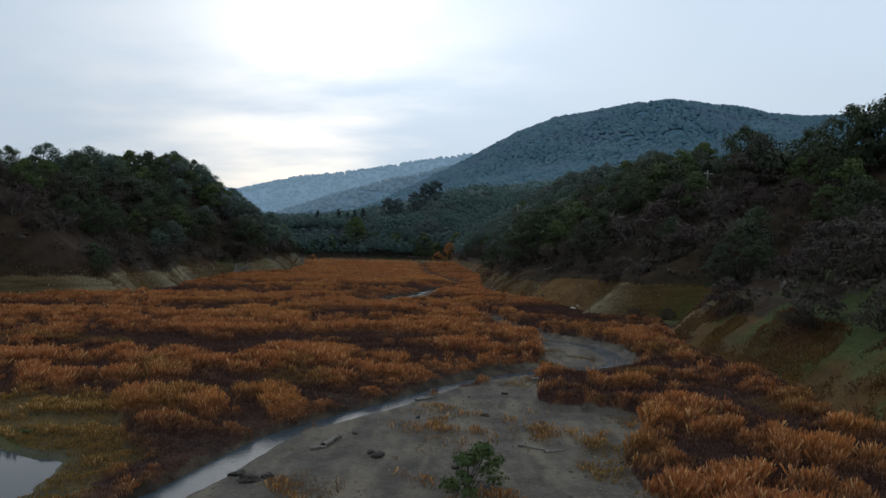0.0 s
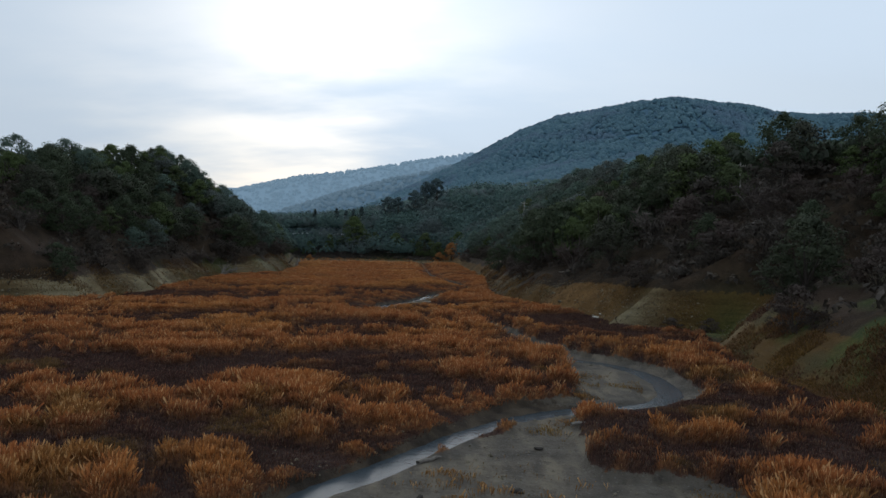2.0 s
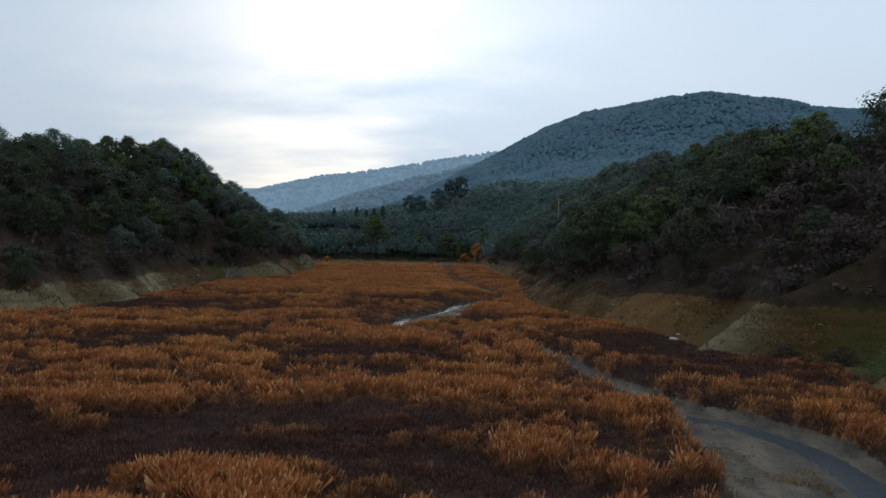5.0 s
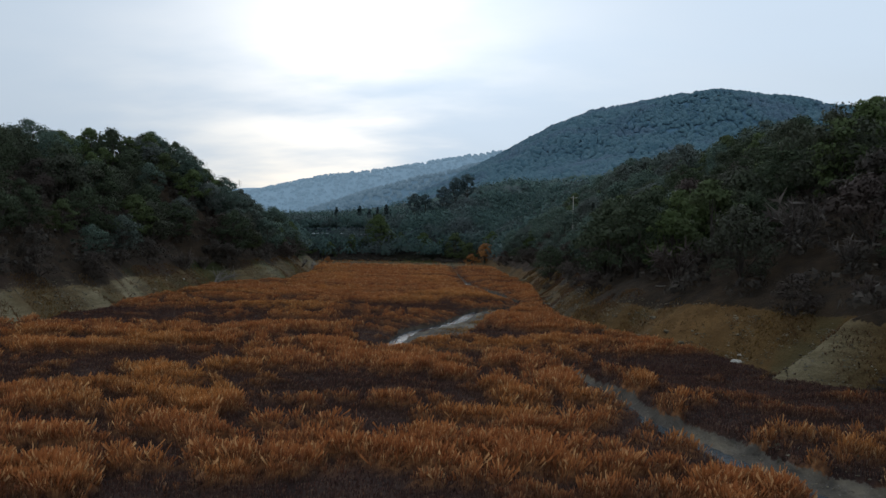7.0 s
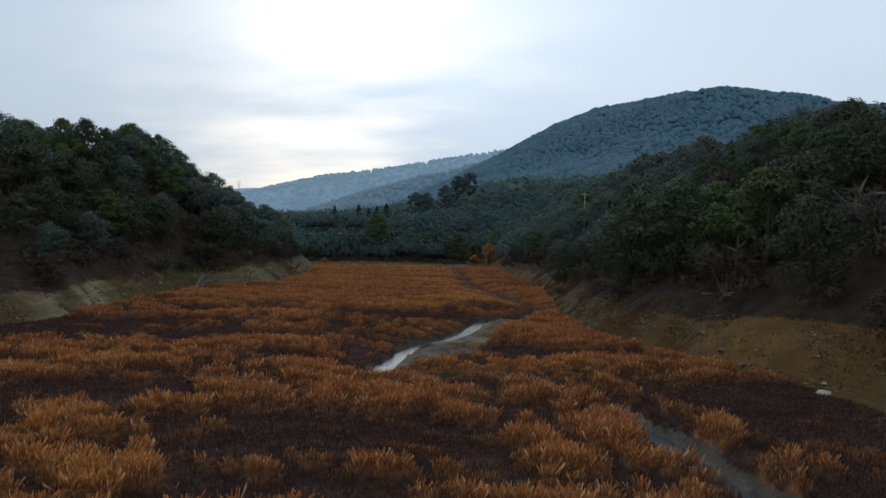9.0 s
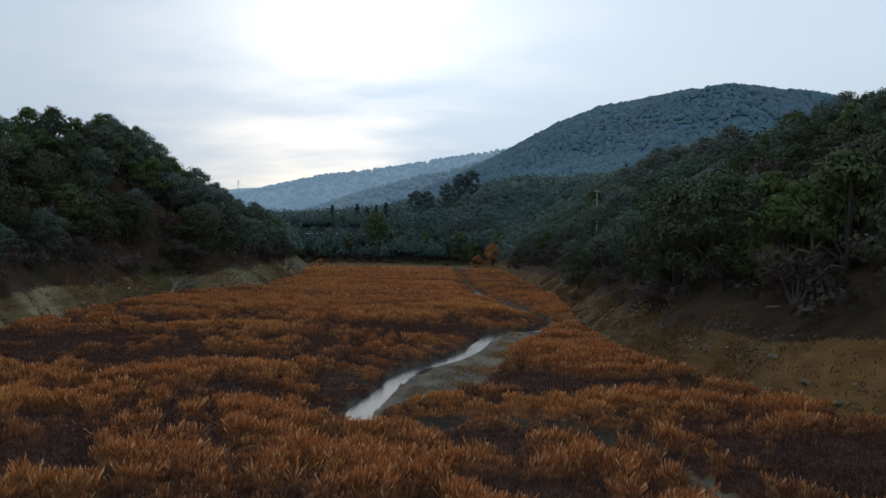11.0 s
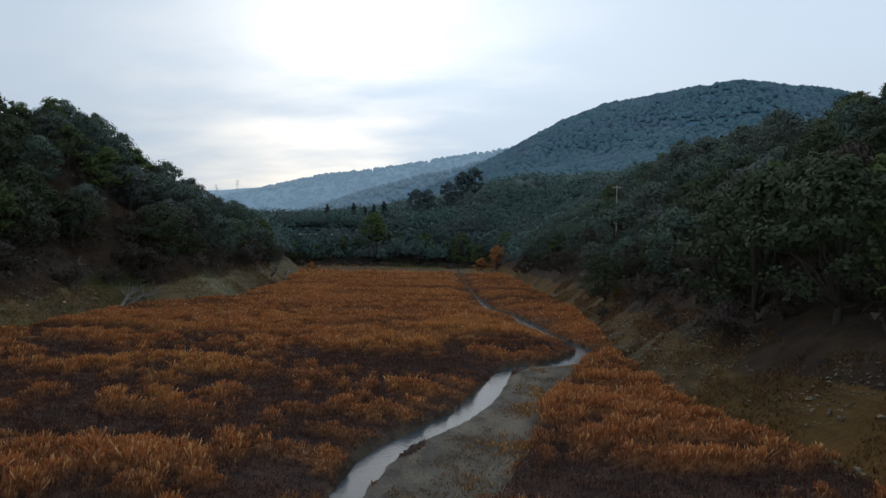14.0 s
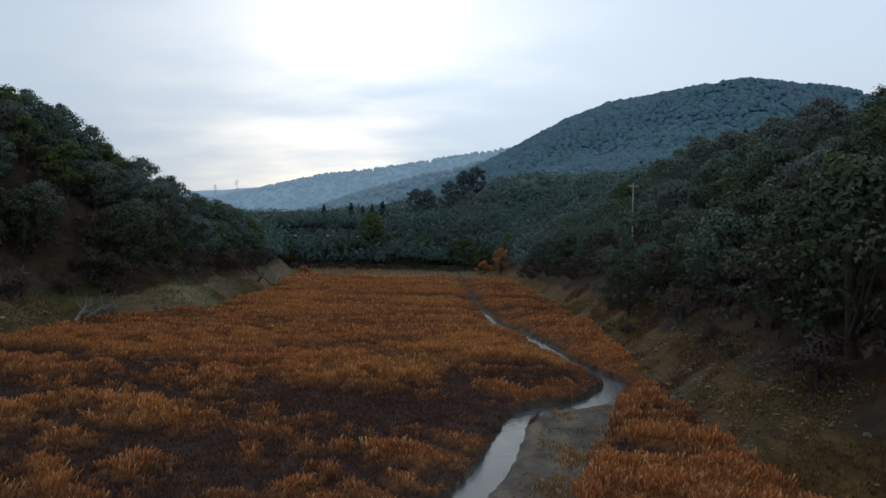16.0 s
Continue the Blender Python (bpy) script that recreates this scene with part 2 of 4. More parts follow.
STONE = plain_material("bank_stone", (0.080, 0.066, 0.044), (0.24, 0.20, 0.14), 0.9, 1.4)
PALE_STONE = plain_material("white_boulder", (0.34, 0.30, 0.25), (0.52, 0.48, 0.42), 0.9, 1.2)

# ---- the shape of the land ----


def table(pairs):
    xs, vs = zip(*pairs)
    return lambda t: np.interp(t, xs, vs)


def vnoise(x, y, seed=0):
    """Smooth value noise, 0 to 1."""
    xi, yi = np.floor(x), np.floor(y)
    fx, fy = x - xi, y - yi
    fx, fy = fx * fx * (3 - 2 * fx), fy * fy * (3 - 2 * fy)

    def h(a, b):
        v = np.sin(a * 127.1 + b * 311.7 + seed * 74.7) * 43758.5453
        return v - np.floor(v)
    return (h(xi, yi) * (1 - fx) + h(xi + 1, yi) * fx) * (1 - fy) + (h(xi, yi + 1) * (1 - fx) + h(xi + 1, yi + 1) * fx) * fy


def fbm(x, y, seed=0, octaves=4):
    total, amp, norm = 0.0, 1.0, 0.0
    for k in range(octaves):
        total = total + amp * vnoise(x * 2 ** k + 17.3 * k, y * 2 ** k - 9.1 * k, seed + k)
        norm += amp
        amp *= 0.5
    return total / norm


def smooth(a, b, x):
    t = np.clip((x - a) / (b - a), 0, 1)
    return t * t * (3 - 2 * t)


# foot of the two banks, as x for each y
toe_left = table([(-300, -95), (60, -88), (108, -84), (121, -80), (127, -67), (132, -61.5), (145, -63), (165, -62), (190, -64), (205, -65), (213, -65.5), (222, -59), (230, -55), (245, -56), (270, -58), (295, -62), (350, -72), (395, -84), (440, -98), (800, -200)])
toe_right = table([(-300, 34), (20, 29), (41, 28), (56, 29.5), (66, 29), (80, 29.5), (88, 30), (93, 31.5), (97, 36.5), (102, 36), (105, 28), (108.5, 21), (112, 25), (120, 22.5), (130, 16), (138, 13), (150, 11.3), (170, 11), (190, 12), (220, 12.5), (254, 11.5), (300, 8.5), (341, 5.5), (400, 1), (440, -4), (800, -30)])
crest_left = table([(-300, 22), (130, 23), (170, 25), (205, 27), (230, 33), (240, 34), (250, 35), (257, 31), (266, 24), (285, 15), (330, 16), (380, 15), (450, 16), (800, 22)])
crest_right = table([(-300, 20), (60, 23), (110, 27), (150, 27), (200, 28), (235, 33), (260, 38), (290, 40), (330, 36), (400, 34), (480, 42), (800, 60)])
crest_hill = table([(-900, 8), (-260, 12), (-180, 26), (-100, 52), (-36, 88), (47, 132), (105, 164), (163, 187), (225, 200), (287, 213), (360, 208), (432, 206), (480, 200), (537, 196), (679, 205), (900, 225), (2500, 200)])
crest_ridge = table([(-2500, 20), (-1000, 30), (-700, 74), (-500, 114), (-340, 152), (-230, 164), (-120, 182), (46, 210), (400, 232), (2500, 200)])
crest_middle = table([(-2500, 10), (-380, 20), (-300, 58), (-225, 84), (-100, 120), (17, 148), (150, 160), (2500, 100)])

rise_right = table([(-300, 0.46), (100, 0.46), (150, 0.48), (220, 0.60), (300, 0.66)])
tree_line = table([(-300, 5), (88, 5), (100, 7), (130, 6.5), (150, 4.2), (300, 3.5)])     # width of the bare bank under the woods

creek_half = table([(0, 1.0), (50, 1.0), (62, 0.9), (70, 0.75), (118, 0.75), (124, 0.8), (180, 0.85), (205, 0.7), (214, 0.35), (228, 0.55), (238, 0.1), (300, 0.05)])
silt_half = table([(0, 1.2), (58, 1.2), (64, 2.6), (84, 2.2), (92, 1.4), (112, 1.5), (121, 1.5), (128, 1.1), (185, 1.1), (215, 1.3), (250, 0.7), (300, 0.4)])

CREEK = [(-14, 420), (-10, 330), (-6, 260), (-4, 235), (-3, 223), (1, 210), (3, 198), (5, 186), (7, 178.5), (4, 171), (-2, 166), (-4, 159), (-5, 154), (-7, 147.5), (-11, 139), (-12.3, 131), (-13, 124), (-10.5, 119.5), (-4, 121.3), (1, 119.5), (5, 113), (6.3, 108), (7.5, 102), (8.5, 96), (11, 89), (12.5, 83.5), (16, 80.5), (18.3, 75), (18, 69), (16, 65), (12, 63), (9, 62.3), (5, 60), (1, 56), (-1, 53.2), (-4, 49), (-7, 45.3), (-10, 41), (-11.5, 36), (-13, 31), (-17, 20), (-24, 0), (-30, -60)]


def glide(points, step):
    """A smooth line through points, at about that step."""
    p = np.array(points, float)
    q = [p[0]]
    for i in range(len(p) - 1):
        a, b, c, d = p[max(i - 1, 0)], p[i], p[i + 1], p[min(i + 2, len(p) - 1)]
        n = max(2, int(np.hypot(*(c - b)) / step))
        for k in range(1, n + 1):
            t = k / n
            q.append(0.5 * (2 * b + (c - a) * t + (2 * a - 5 * b + 4 * c - d) * t * t + (3 * b - a - 3 * c + d) * t ** 3))
    return np.array(q)


creek = glide(CREEK, 1.0)
creek_cells = {}
for i, (cx, cy) in enumerate(creek):
    creek_cells.setdefault((int(cx // 12), int(cy // 12)), []).append(i)


def creek_distance(x, y):
    """Distance to the creek's line, up to 12 m."""
    x, y = np.asarray(x, float).ravel(), np.asarray(y, float).ravel()
    best = np.full(x.shape, 12.0)
    key_x, key_y = np.floor(x / 12).astype(int), np.floor(y / 12).astype(int)
    keys = key_x * 100000 + key_y
    order = np.argsort(keys, kind="stable")
    bounds = np.flatnonzero(np.diff(keys[order])) + 1
    for chunk in np.split(order, bounds):
        if not len(chunk):
            continue
        kx, ky = key_x[chunk[0]], key_y[chunk[0]]
        near = [i for a in (-1, 0, 1) for b in (-1, 0, 1) for i in creek_cells.get((kx + a, ky + b), ())]
        if near:
            c = creek[near]
            d = np.sqrt(((x[chunk, None] - c[None, :, 0]) ** 2 + (y[chunk, None] - c[None, :, 1]) ** 2).min(axis=1))
            best[chunk] = np.minimum(best[chunk], d)
    return best


def inside(poly, x, y):
    """Signed depth inside a polygon (positive inside), in metres."""
    p = np.array(poly, float)
    q = np.roll(p, -1, axis=0)
    hit = np.zeros(x.shape, bool)
    dist = np.full(x.shape, 1e9)
    for (ax, ay), (bx, by) in zip(p, q):
        cross = ((ay > y) != (by > y)) & (x < (bx - ax) * (y - ay) / (by - ay + 1e-12) + ax)
        hit ^= cross
        t = np.clip(((x - ax) * (bx - ax) + (y - ay) * (by - ay)) / ((bx - ax) ** 2 + (by - ay) ** 2), 0, 1)
        dist = np.minimum(dist, np.hypot(x - ax - t * (bx - ax), y - ay - t * (by - ay)))
    return np.where(hit, dist, -dist)


# bare silt beside the creek
SILT_FLAT = [(-13, 30), (-10, 41), (-3, 48.5), (5, 58), (8.5, 60), (8, 55), (10.5, 50), (13, 46.5), (13, 41), (10, 36), (9.5, 30), (12, 10), (0, -40), (-28, -40), (-18, 15)]
GRAVEL_BAR = [(12.5, 63.5), (8, 65), (10.5, 69), (11, 75), (11.8, 84), (14, 84), (18.5, 80), (20, 75), (19.5, 68), (16, 64)]
INNER_BEND = [(-12, 130), (-7, 147), (-4, 157), (-1, 165), (4, 170), (6.5, 172), (4, 163), (0.5, 152), (-2, 142), (-4, 132), (-8, 124.5), (-12, 123)]
POND = [(-60, 34), (-26, 38.5), (-22.5, 37), (-19.8, 35.5), (-18.5, 31), (-22, 22), (-45, 10), (-70, 20)]
PALE_MEADOW = [(-75, 47), (-31, 48.5), (-24, 47.5), (-20, 42), (-16, 35), (-17, 28), (-24, 15), (-75, 5)]


def reed_mound(x, y):
    """Wind-laid tufts of the reed bed, 0 to 1, drawn out across the valley."""
    wx, wy = x + 3.0 * (vnoise(x / 7, y / 5, 61) - 0.5), y + 2.4 * (vnoise(x / 6, y / 6, 65) - 0.5) + 0.18 * x
    f = 0.50 * fbm(wx / 4.2, wy / 1.7, 62, 2) + 0.28 * vnoise(wx / 1.4, wy / 0.95, 63) + 0.22 * vnoise(wx / 0.7, wy / 0.6, 64)
    return smooth(0.32, 0.68, f)


def reed_tone(x, y, mound):
    """1 for golden leafy reed, 0 for dark bare stems and hollows darkened like shade."""
    v = fbm(x / 17 + 0.12 * y / 7, y / 6.5 - 0.02 * x, 41, 5)
    v = v + 0.13 * smooth(168, 195, y) - 0.15 * np.exp(-((y - 161) / 7) ** 2) * smooth(-52, -40, x) * smooth(2, -6, x)
    v = v - 0.10 * np.exp(-((y - 138) / 7) ** 2) * smooth(-12, -20, x) - 0.10 * np.exp(-((x + 30) / 11) ** 2 - ((y - 67) / 8) ** 2)
    v = v - 0.07 * np.exp(-((x + 32) / 13) ** 2 - ((y - 88) / 6) ** 2) - 0.06 * np.exp(-((x - 14) / 8) ** 2 - ((y - 112) / 5) ** 2)
    v = v - 0.10 * smooth(8, 16, x) * (1 - smooth(108, 122, y)) - 0.05 * smooth(-16, -30, x) * (1 - smooth(140, 165, y))
    v = v + 0.08 * np.exp(-((x - 0) / 12) ** 2 - ((y - 75) / 9) ** 2) + 0.06 * np.exp(-((x + 14) / 9) ** 2 - ((y - 47) / 6) ** 2)
    v = v + 0.10 * smooth(10, 4, toe_right(y) - x) * smooth(118, 128, y) * (1 - smooth(215, 240, y))
    v = v + (0.66 - v) * 0.5 * smooth(172, 196, y) - 0.08 * np.exp(-((y - 141) / 9) ** 2) * smooth(-8, -14, x)
    # mound term paints tuft crowns light and the gaps between them shaded
    return smooth(0.46, 0.74, v + (0.52 - 0.38 * smooth(165, 190, y)) * (mound - 0.50))


def land(x, y):
    """Height of the ground and the kinds of surface at places (arrays)."""
    shape = np.shape(x)
    x, y = np.asarray(x, float).ravel(), np.asarray(y, float).ravel()
    wob = (fbm(x / 9, y / 9, 3) - 0.5) * 3.0
    dl = toe_left(y) - x + wob
    dr = x - toe_right(y) + wob * 0.8
    lump = fbm(x / 30, y / 30, 5) - 0.5
    rough = fbm(x / 5, y / 5, 8) - 0.5

    def bank(d, steep, hill, crest):
        d = np.maximum(d, 0)
        z = np.where(d < 7, steep * d * (0.55 + 0.45 * smooth(0, 3, d)), steep * 7 + hill * (d - 7))
        top = crest + 5 * lump + np.maximum(d - 90, 0) * 0.01
        return np.where(z < top - 4, z, top - 4 * np.exp(-np.maximum(z - top + 4, 0) / 4))
    zl = bank(dl, 0.85, 0.82, crest_left(y))
    zr = bank(dr, 0.78, rise_right(y), crest_right(y))
    # head of the valley, the wooded hill and the far ridges
    head = 17 * smooth(425, 462, y + 6 * lump) + np.maximum(y - 470, 0) * 0.02
    s = np.clip((y - 455) / 545, 0, 1)
    hill = (crest_hill(x) - 20) * s ** 1.1 * np.where(y > 1000, np.exp(-((y - 1000) / 420) ** 2), 1) * (1 + 0.18 * (fbm(x / 130, y / 130, 21) - 0.5) * smooth(0, 0.3, s) * (1 - smooth(0.75, 1.0, s)) * 3)
    nose = 30 * smooth(-70, 30, x) * smooth(450, 540, y)
    ridge = np.maximum(crest_ridge(x) * np.exp(-((y - 1550) / 160) ** 2), crest_middle(x) * np.exp(-((y - 1230) / 90) ** 2))
    back = 190 * np.exp(-((y - 2600) / 350) ** 2) * (0.8 + 0.5 * fbm(x / 400, y / 400, 31))
    far_z = np.maximum.reduce([head + np.maximum(hill, nose * (s < 1)), ridge, back * (y > 1700)])
    near_z = np.maximum(np.where(dl > 0, zl, 0), np.where(dr > 0, zr, 0))
    z = np.maximum(near_z * (1 - smooth(460, 700, y)), far_z * smooth(415, 440, y))
    on_bank = np.maximum(dl, dr)
    floor = (1 - smooth(-1.5, 0.5, on_bank)) * (1 - smooth(425, 440, y))
    cd = creek_distance(x, y)
    wide = creek_half(y) * (0.7 + 0.6 * vnoise(x / 8, y / 8, 12))
    flat = np.maximum.reduce([inside(SILT_FLAT, x, y), inside(GRAVEL_BAR, x, y), inside(INNER_BEND, x, y)]) - 4.0 * np.exp(-((x - 8.4) / 2.6) ** 2 - ((y - 49.5) / 2.0) ** 2) + (fbm(x / 3, y / 3, 14) - 0.5) * 2.0
    pond = inside(POND, x, y) + (fbm(x / 2, y / 2, 15) - 0.5) * 1.6
    meadow = inside(PALE_MEADOW, x, y) + (fbm(x / 3, y / 3, 16) - 0.5) * 2.5
    edge = silt_half(y) * (0.7 + 0.6 * vnoise(x / 6, y / 6, 13)) + 0.4 * (fbm(x / 1.5, y / 1.5, 20) - 0.5)
    open_silt = np.maximum(smooth(-0.4, 0.4, flat), 1 - smooth(edge - 0.2, edge + 0.2, cd))
    # reed bed stands as a low terrace over the silt
    mound = reed_mound(x, y)
    tone = reed_tone(x, y, mound)
    terrace = (1 - 0.5 * (1 - smooth(1.0, 5.5, cd)) * (1 - smooth(60, 66, y) * (1 - smooth(114, 124, y)))) * (1 - 0.85 * smooth(330, 370, y)) * (0.45 + 0.45 * fbm(x / 7, y / 7, 17) + 0.60 * tone * (0.35 + 0.65 * mound) * (1 - 0.5 * smooth(150, 300, y))) * floor
    z = z + terrace * (1 - open_silt) * (1 - 0.7 * smooth(-1, 1, meadow))
    z = z + open_silt * floor * (0.06 + 0.26 * (fbm(x / 4, y / 4, 18) - 0.5))
    z = z - floor * (1 - smooth(wide * 0.6, wide + 0.6, cd)) * 0.55
    z = z - floor * smooth(-0.3, 1.2, pond) * 0.6
    z = z + rough * np.clip(on_bank, 0, 3) * 0.45 + 0.10 * (fbm(x / 1.3, y / 1.3, 19, 2) - 0.5) * (y < 400)
    clay = smooth(-0.8, 0.4, on_bank) * (y < 470)
    line = tree_line(y) * (dr > dl) + 5.0 * (dl >= dr) + 3.0 * (fbm(x / 11, y / 11, 23) - 0.5)
    wood = smooth(line - 0.6, line + 1.2, on_bank)
    wood = np.maximum(wood, smooth(425, 436, y))
    pale = 0.25 * (dl > 0) + np.exp(-((x + 65) / 6) ** 2 - ((y - 133) / 6) ** 2) * 1.4 + np.exp(-((y - 165) / 12) ** 2) * (dl > 0) * smooth(0.45, 0.65, fbm(x / 4, y / 4, 25)) + np.exp(-((y - 233) / 13) ** 2) * (dl > 0) * 0.6
    pale = np.minimum(pale + (1.5 * np.exp(-((x - 25) / 5) ** 2 - ((y - 108.5) / 2.5) ** 2) + np.exp(-((x - 35) / 4) ** 2 - ((y - 92.5) / 3) ** 2)) * 0.6, 1)
    rust = np.exp(-((y - 127) / 10) ** 2) * (dr > 0) * 0.9
    green = smooth(0.50, 0.62, fbm(x / 8, y / 8, 27)) * (dl > 0) * (dl < 7) * (y > 170) * 0.4
    green = np.maximum(green, np.exp(-((x - 36) / 4) ** 2 - ((y - 99) / 4) ** 2) * 1.1)
    green = np.maximum(green, 0.72 * smooth(0.40, 0.58, fbm(x / 5, y / 5, 28)) * (dr > 0.8) * (dr < 16) * (1 - smooth(80, 90, y)))
    green = np.maximum(green, np.exp(-((x + 30) / 16) ** 2 - ((y - 424) / 8) ** 2) * 1.1)
    green = np.maximum(green, (smooth(-2.6, -1.2, pond) * (1 - smooth(-0.5, 0.3, pond))) * (x < -23) * 0.9)
    fringe = (1 - smooth(edge - 0.1, edge + 0.5, cd)) * (1 - smooth(-1.2, 0.2, flat)) * floor * (1 - 0.8 * smooth(60, 66, y) * (1 - smooth(108, 118, y)))
    # far and ridge grow with distance and place the painted haze
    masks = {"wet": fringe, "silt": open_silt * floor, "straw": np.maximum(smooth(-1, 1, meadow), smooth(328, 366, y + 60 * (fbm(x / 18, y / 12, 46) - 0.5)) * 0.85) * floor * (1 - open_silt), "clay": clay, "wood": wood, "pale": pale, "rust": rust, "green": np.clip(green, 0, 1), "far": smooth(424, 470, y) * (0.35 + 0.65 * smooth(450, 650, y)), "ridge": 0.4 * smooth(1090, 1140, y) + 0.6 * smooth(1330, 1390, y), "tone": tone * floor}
    extra = {"bank": on_bank, "floor": floor, "silt": open_silt, "pond": pond, "meadow": meadow, "flat": flat, "creek": cd, "dl": dl, "dr": dr, "mound": mound}
    return z.reshape(shape), {k: np.asarray(v, float).reshape(shape) for k, v in masks.items()}, {k: np.asarray(v).reshape(shape) for k, v in extra.items()}


def mesh_from(name, verts, faces, material_used, attributes=None, shade=False, normals=None):
    """A mesh from arrays: verts (n, 3) and faces (m, 3 or 4); normals round off leafy masses."""
    me = bpy.data.meshes.new(name)
    verts, faces = np.asarray(verts, np.float32), np.asarray(faces, np.int32)
    me.vertices.add(len(verts))
    me.vertices.foreach_set("co", verts.ravel())
    k = faces.shape[1]
    me.loops.add(faces.size)
    me.loops.foreach_set("vertex_index", faces.ravel())
    me.polygons.add(len(faces))
    me.polygons.foreach_set("loop_start", np.arange(0, faces.size, k, dtype=np.int32))
    me.polygons.foreach_set("use_smooth", np.full(len(faces), shade or normals is not None, bool))
    me.update(calc_edges=True)
    for key, values in (attributes or {}).items():
        me.attributes.new(key, "FLOAT", "POINT").data.foreach_set("value", np.asarray(values, np.float32).ravel())
    if normals is not None:
        nrm = np.asarray(normals, np.float32)
        me.attributes.new("custom_normal", "FLOAT_VECTOR", "POINT").data.foreach_set("vector", (nrm / (np.linalg.norm(nrm, axis=1)[:, None] + 1e-9)).ravel())
    me.materials.append(material_used)
    return me


def steps(stops):
    """Coordinates from (value, step) stops; the step grows evenly between them."""
    out = [stops[0][0]]
    for (a, sa), (b, sb) in zip(stops, stops[1:]):
        while out[-1] < b - 1e-6:
            f = (out[-1] - a) / (b - a)
            out.append(min(b, out[-1] + sa + (sb - sa) * f))
    return np.array(out)


gx = steps([(-2600, 160), (-700, 30), (-140, 3), (-70, 1.2), (-38, 0.8), (-22, 0.5), (24, 0.5), (40, 0.8), (110, 2.5), (600, 22), (2600, 160)])
gy = steps([(-400, 40), (0, 3), (26, 0.5), (70, 0.5), (180, 0.7), (260, 1.2), (440, 3), (700, 14), (1700, 30), (3200, 150)])
X, Y = np.meshgrid(gx, gy)
Z, masks, fields = land(X, Y)
fields["z"] = Z
nx, ny = len(gx), len(gy)
ids = np.arange(nx * ny).reshape(ny, nx)
quads = np.stack([ids[:-1, :-1], ids[:-1, 1:], ids[1:, 1:], ids[1:, :-1]], axis=-1).reshape(-1, 4)
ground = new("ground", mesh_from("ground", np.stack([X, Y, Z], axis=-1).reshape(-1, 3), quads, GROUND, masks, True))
tagged(ground, "dried lake bed with clay banks rising to wooded hills", "ground", kind="structure")

def sample(x, y):
    """The ground's fields at places, between the corners of the ground mesh."""
    x, y = np.asarray(x, float), np.asarray(y, float)
    i = np.clip(np.searchsorted(gx, x) - 1, 0, nx - 2)
    j = np.clip(np.searchsorted(gy, y) - 1, 0, ny - 2)
    fx, fy = (x - gx[i]) / (gx[i + 1] - gx[i]), (y - gy[j]) / (gy[j + 1] - gy[j])
    w00, w10, w01, w11 = (1 - fx) * (1 - fy), fx * (1 - fy), (1 - fx) * fy, fx * fy
    return {k: v[j, i] * w00 + v[j, i + 1] * w10 + v[j + 1, i] * w01 + v[j + 1, i + 1] * w11 for k, v in fields.items()}


def height(x, y):
    return float(sample(np.array([x]), np.array([y]))["z"][0])


# creek and pond water lie in the hollows of the ground
side = np.gradient(creek, axis=0)
side = np.stack([-side[:, 1], side[:, 0]], axis=-1) / np.hypot(side[:, 0], side[:, 1])[:, None]
ribbon = np.concatenate([creek + side * 2.4, creek - side * 2.4])
level = np.full((len(ribbon), 1), -0.16)
k = len(creek)
strip = np.array([(i, i + 1, k + i + 1, k + i) for i in range(k - 1)])
creek_water = tagged(new("water", mesh_from("water", np.hstack([ribbon, level]), strip, WATER)), "shallow creek reflecting the pale sky", "creek", kind="structure")
pond_verts = [(x * 1.0, y * 1.0, 0.02) for x, y in [(-64, 8), (-18, 8), (-18, 39.5), (-64, 39.5)]]
pond_water = tagged(new("water", mesh_from("pond_water", pond_verts, [(0, 1, 2, 3)], POND_WATER)), "small still pond edged with green weed", "pond", kind="structure")

# ---- reeds ----


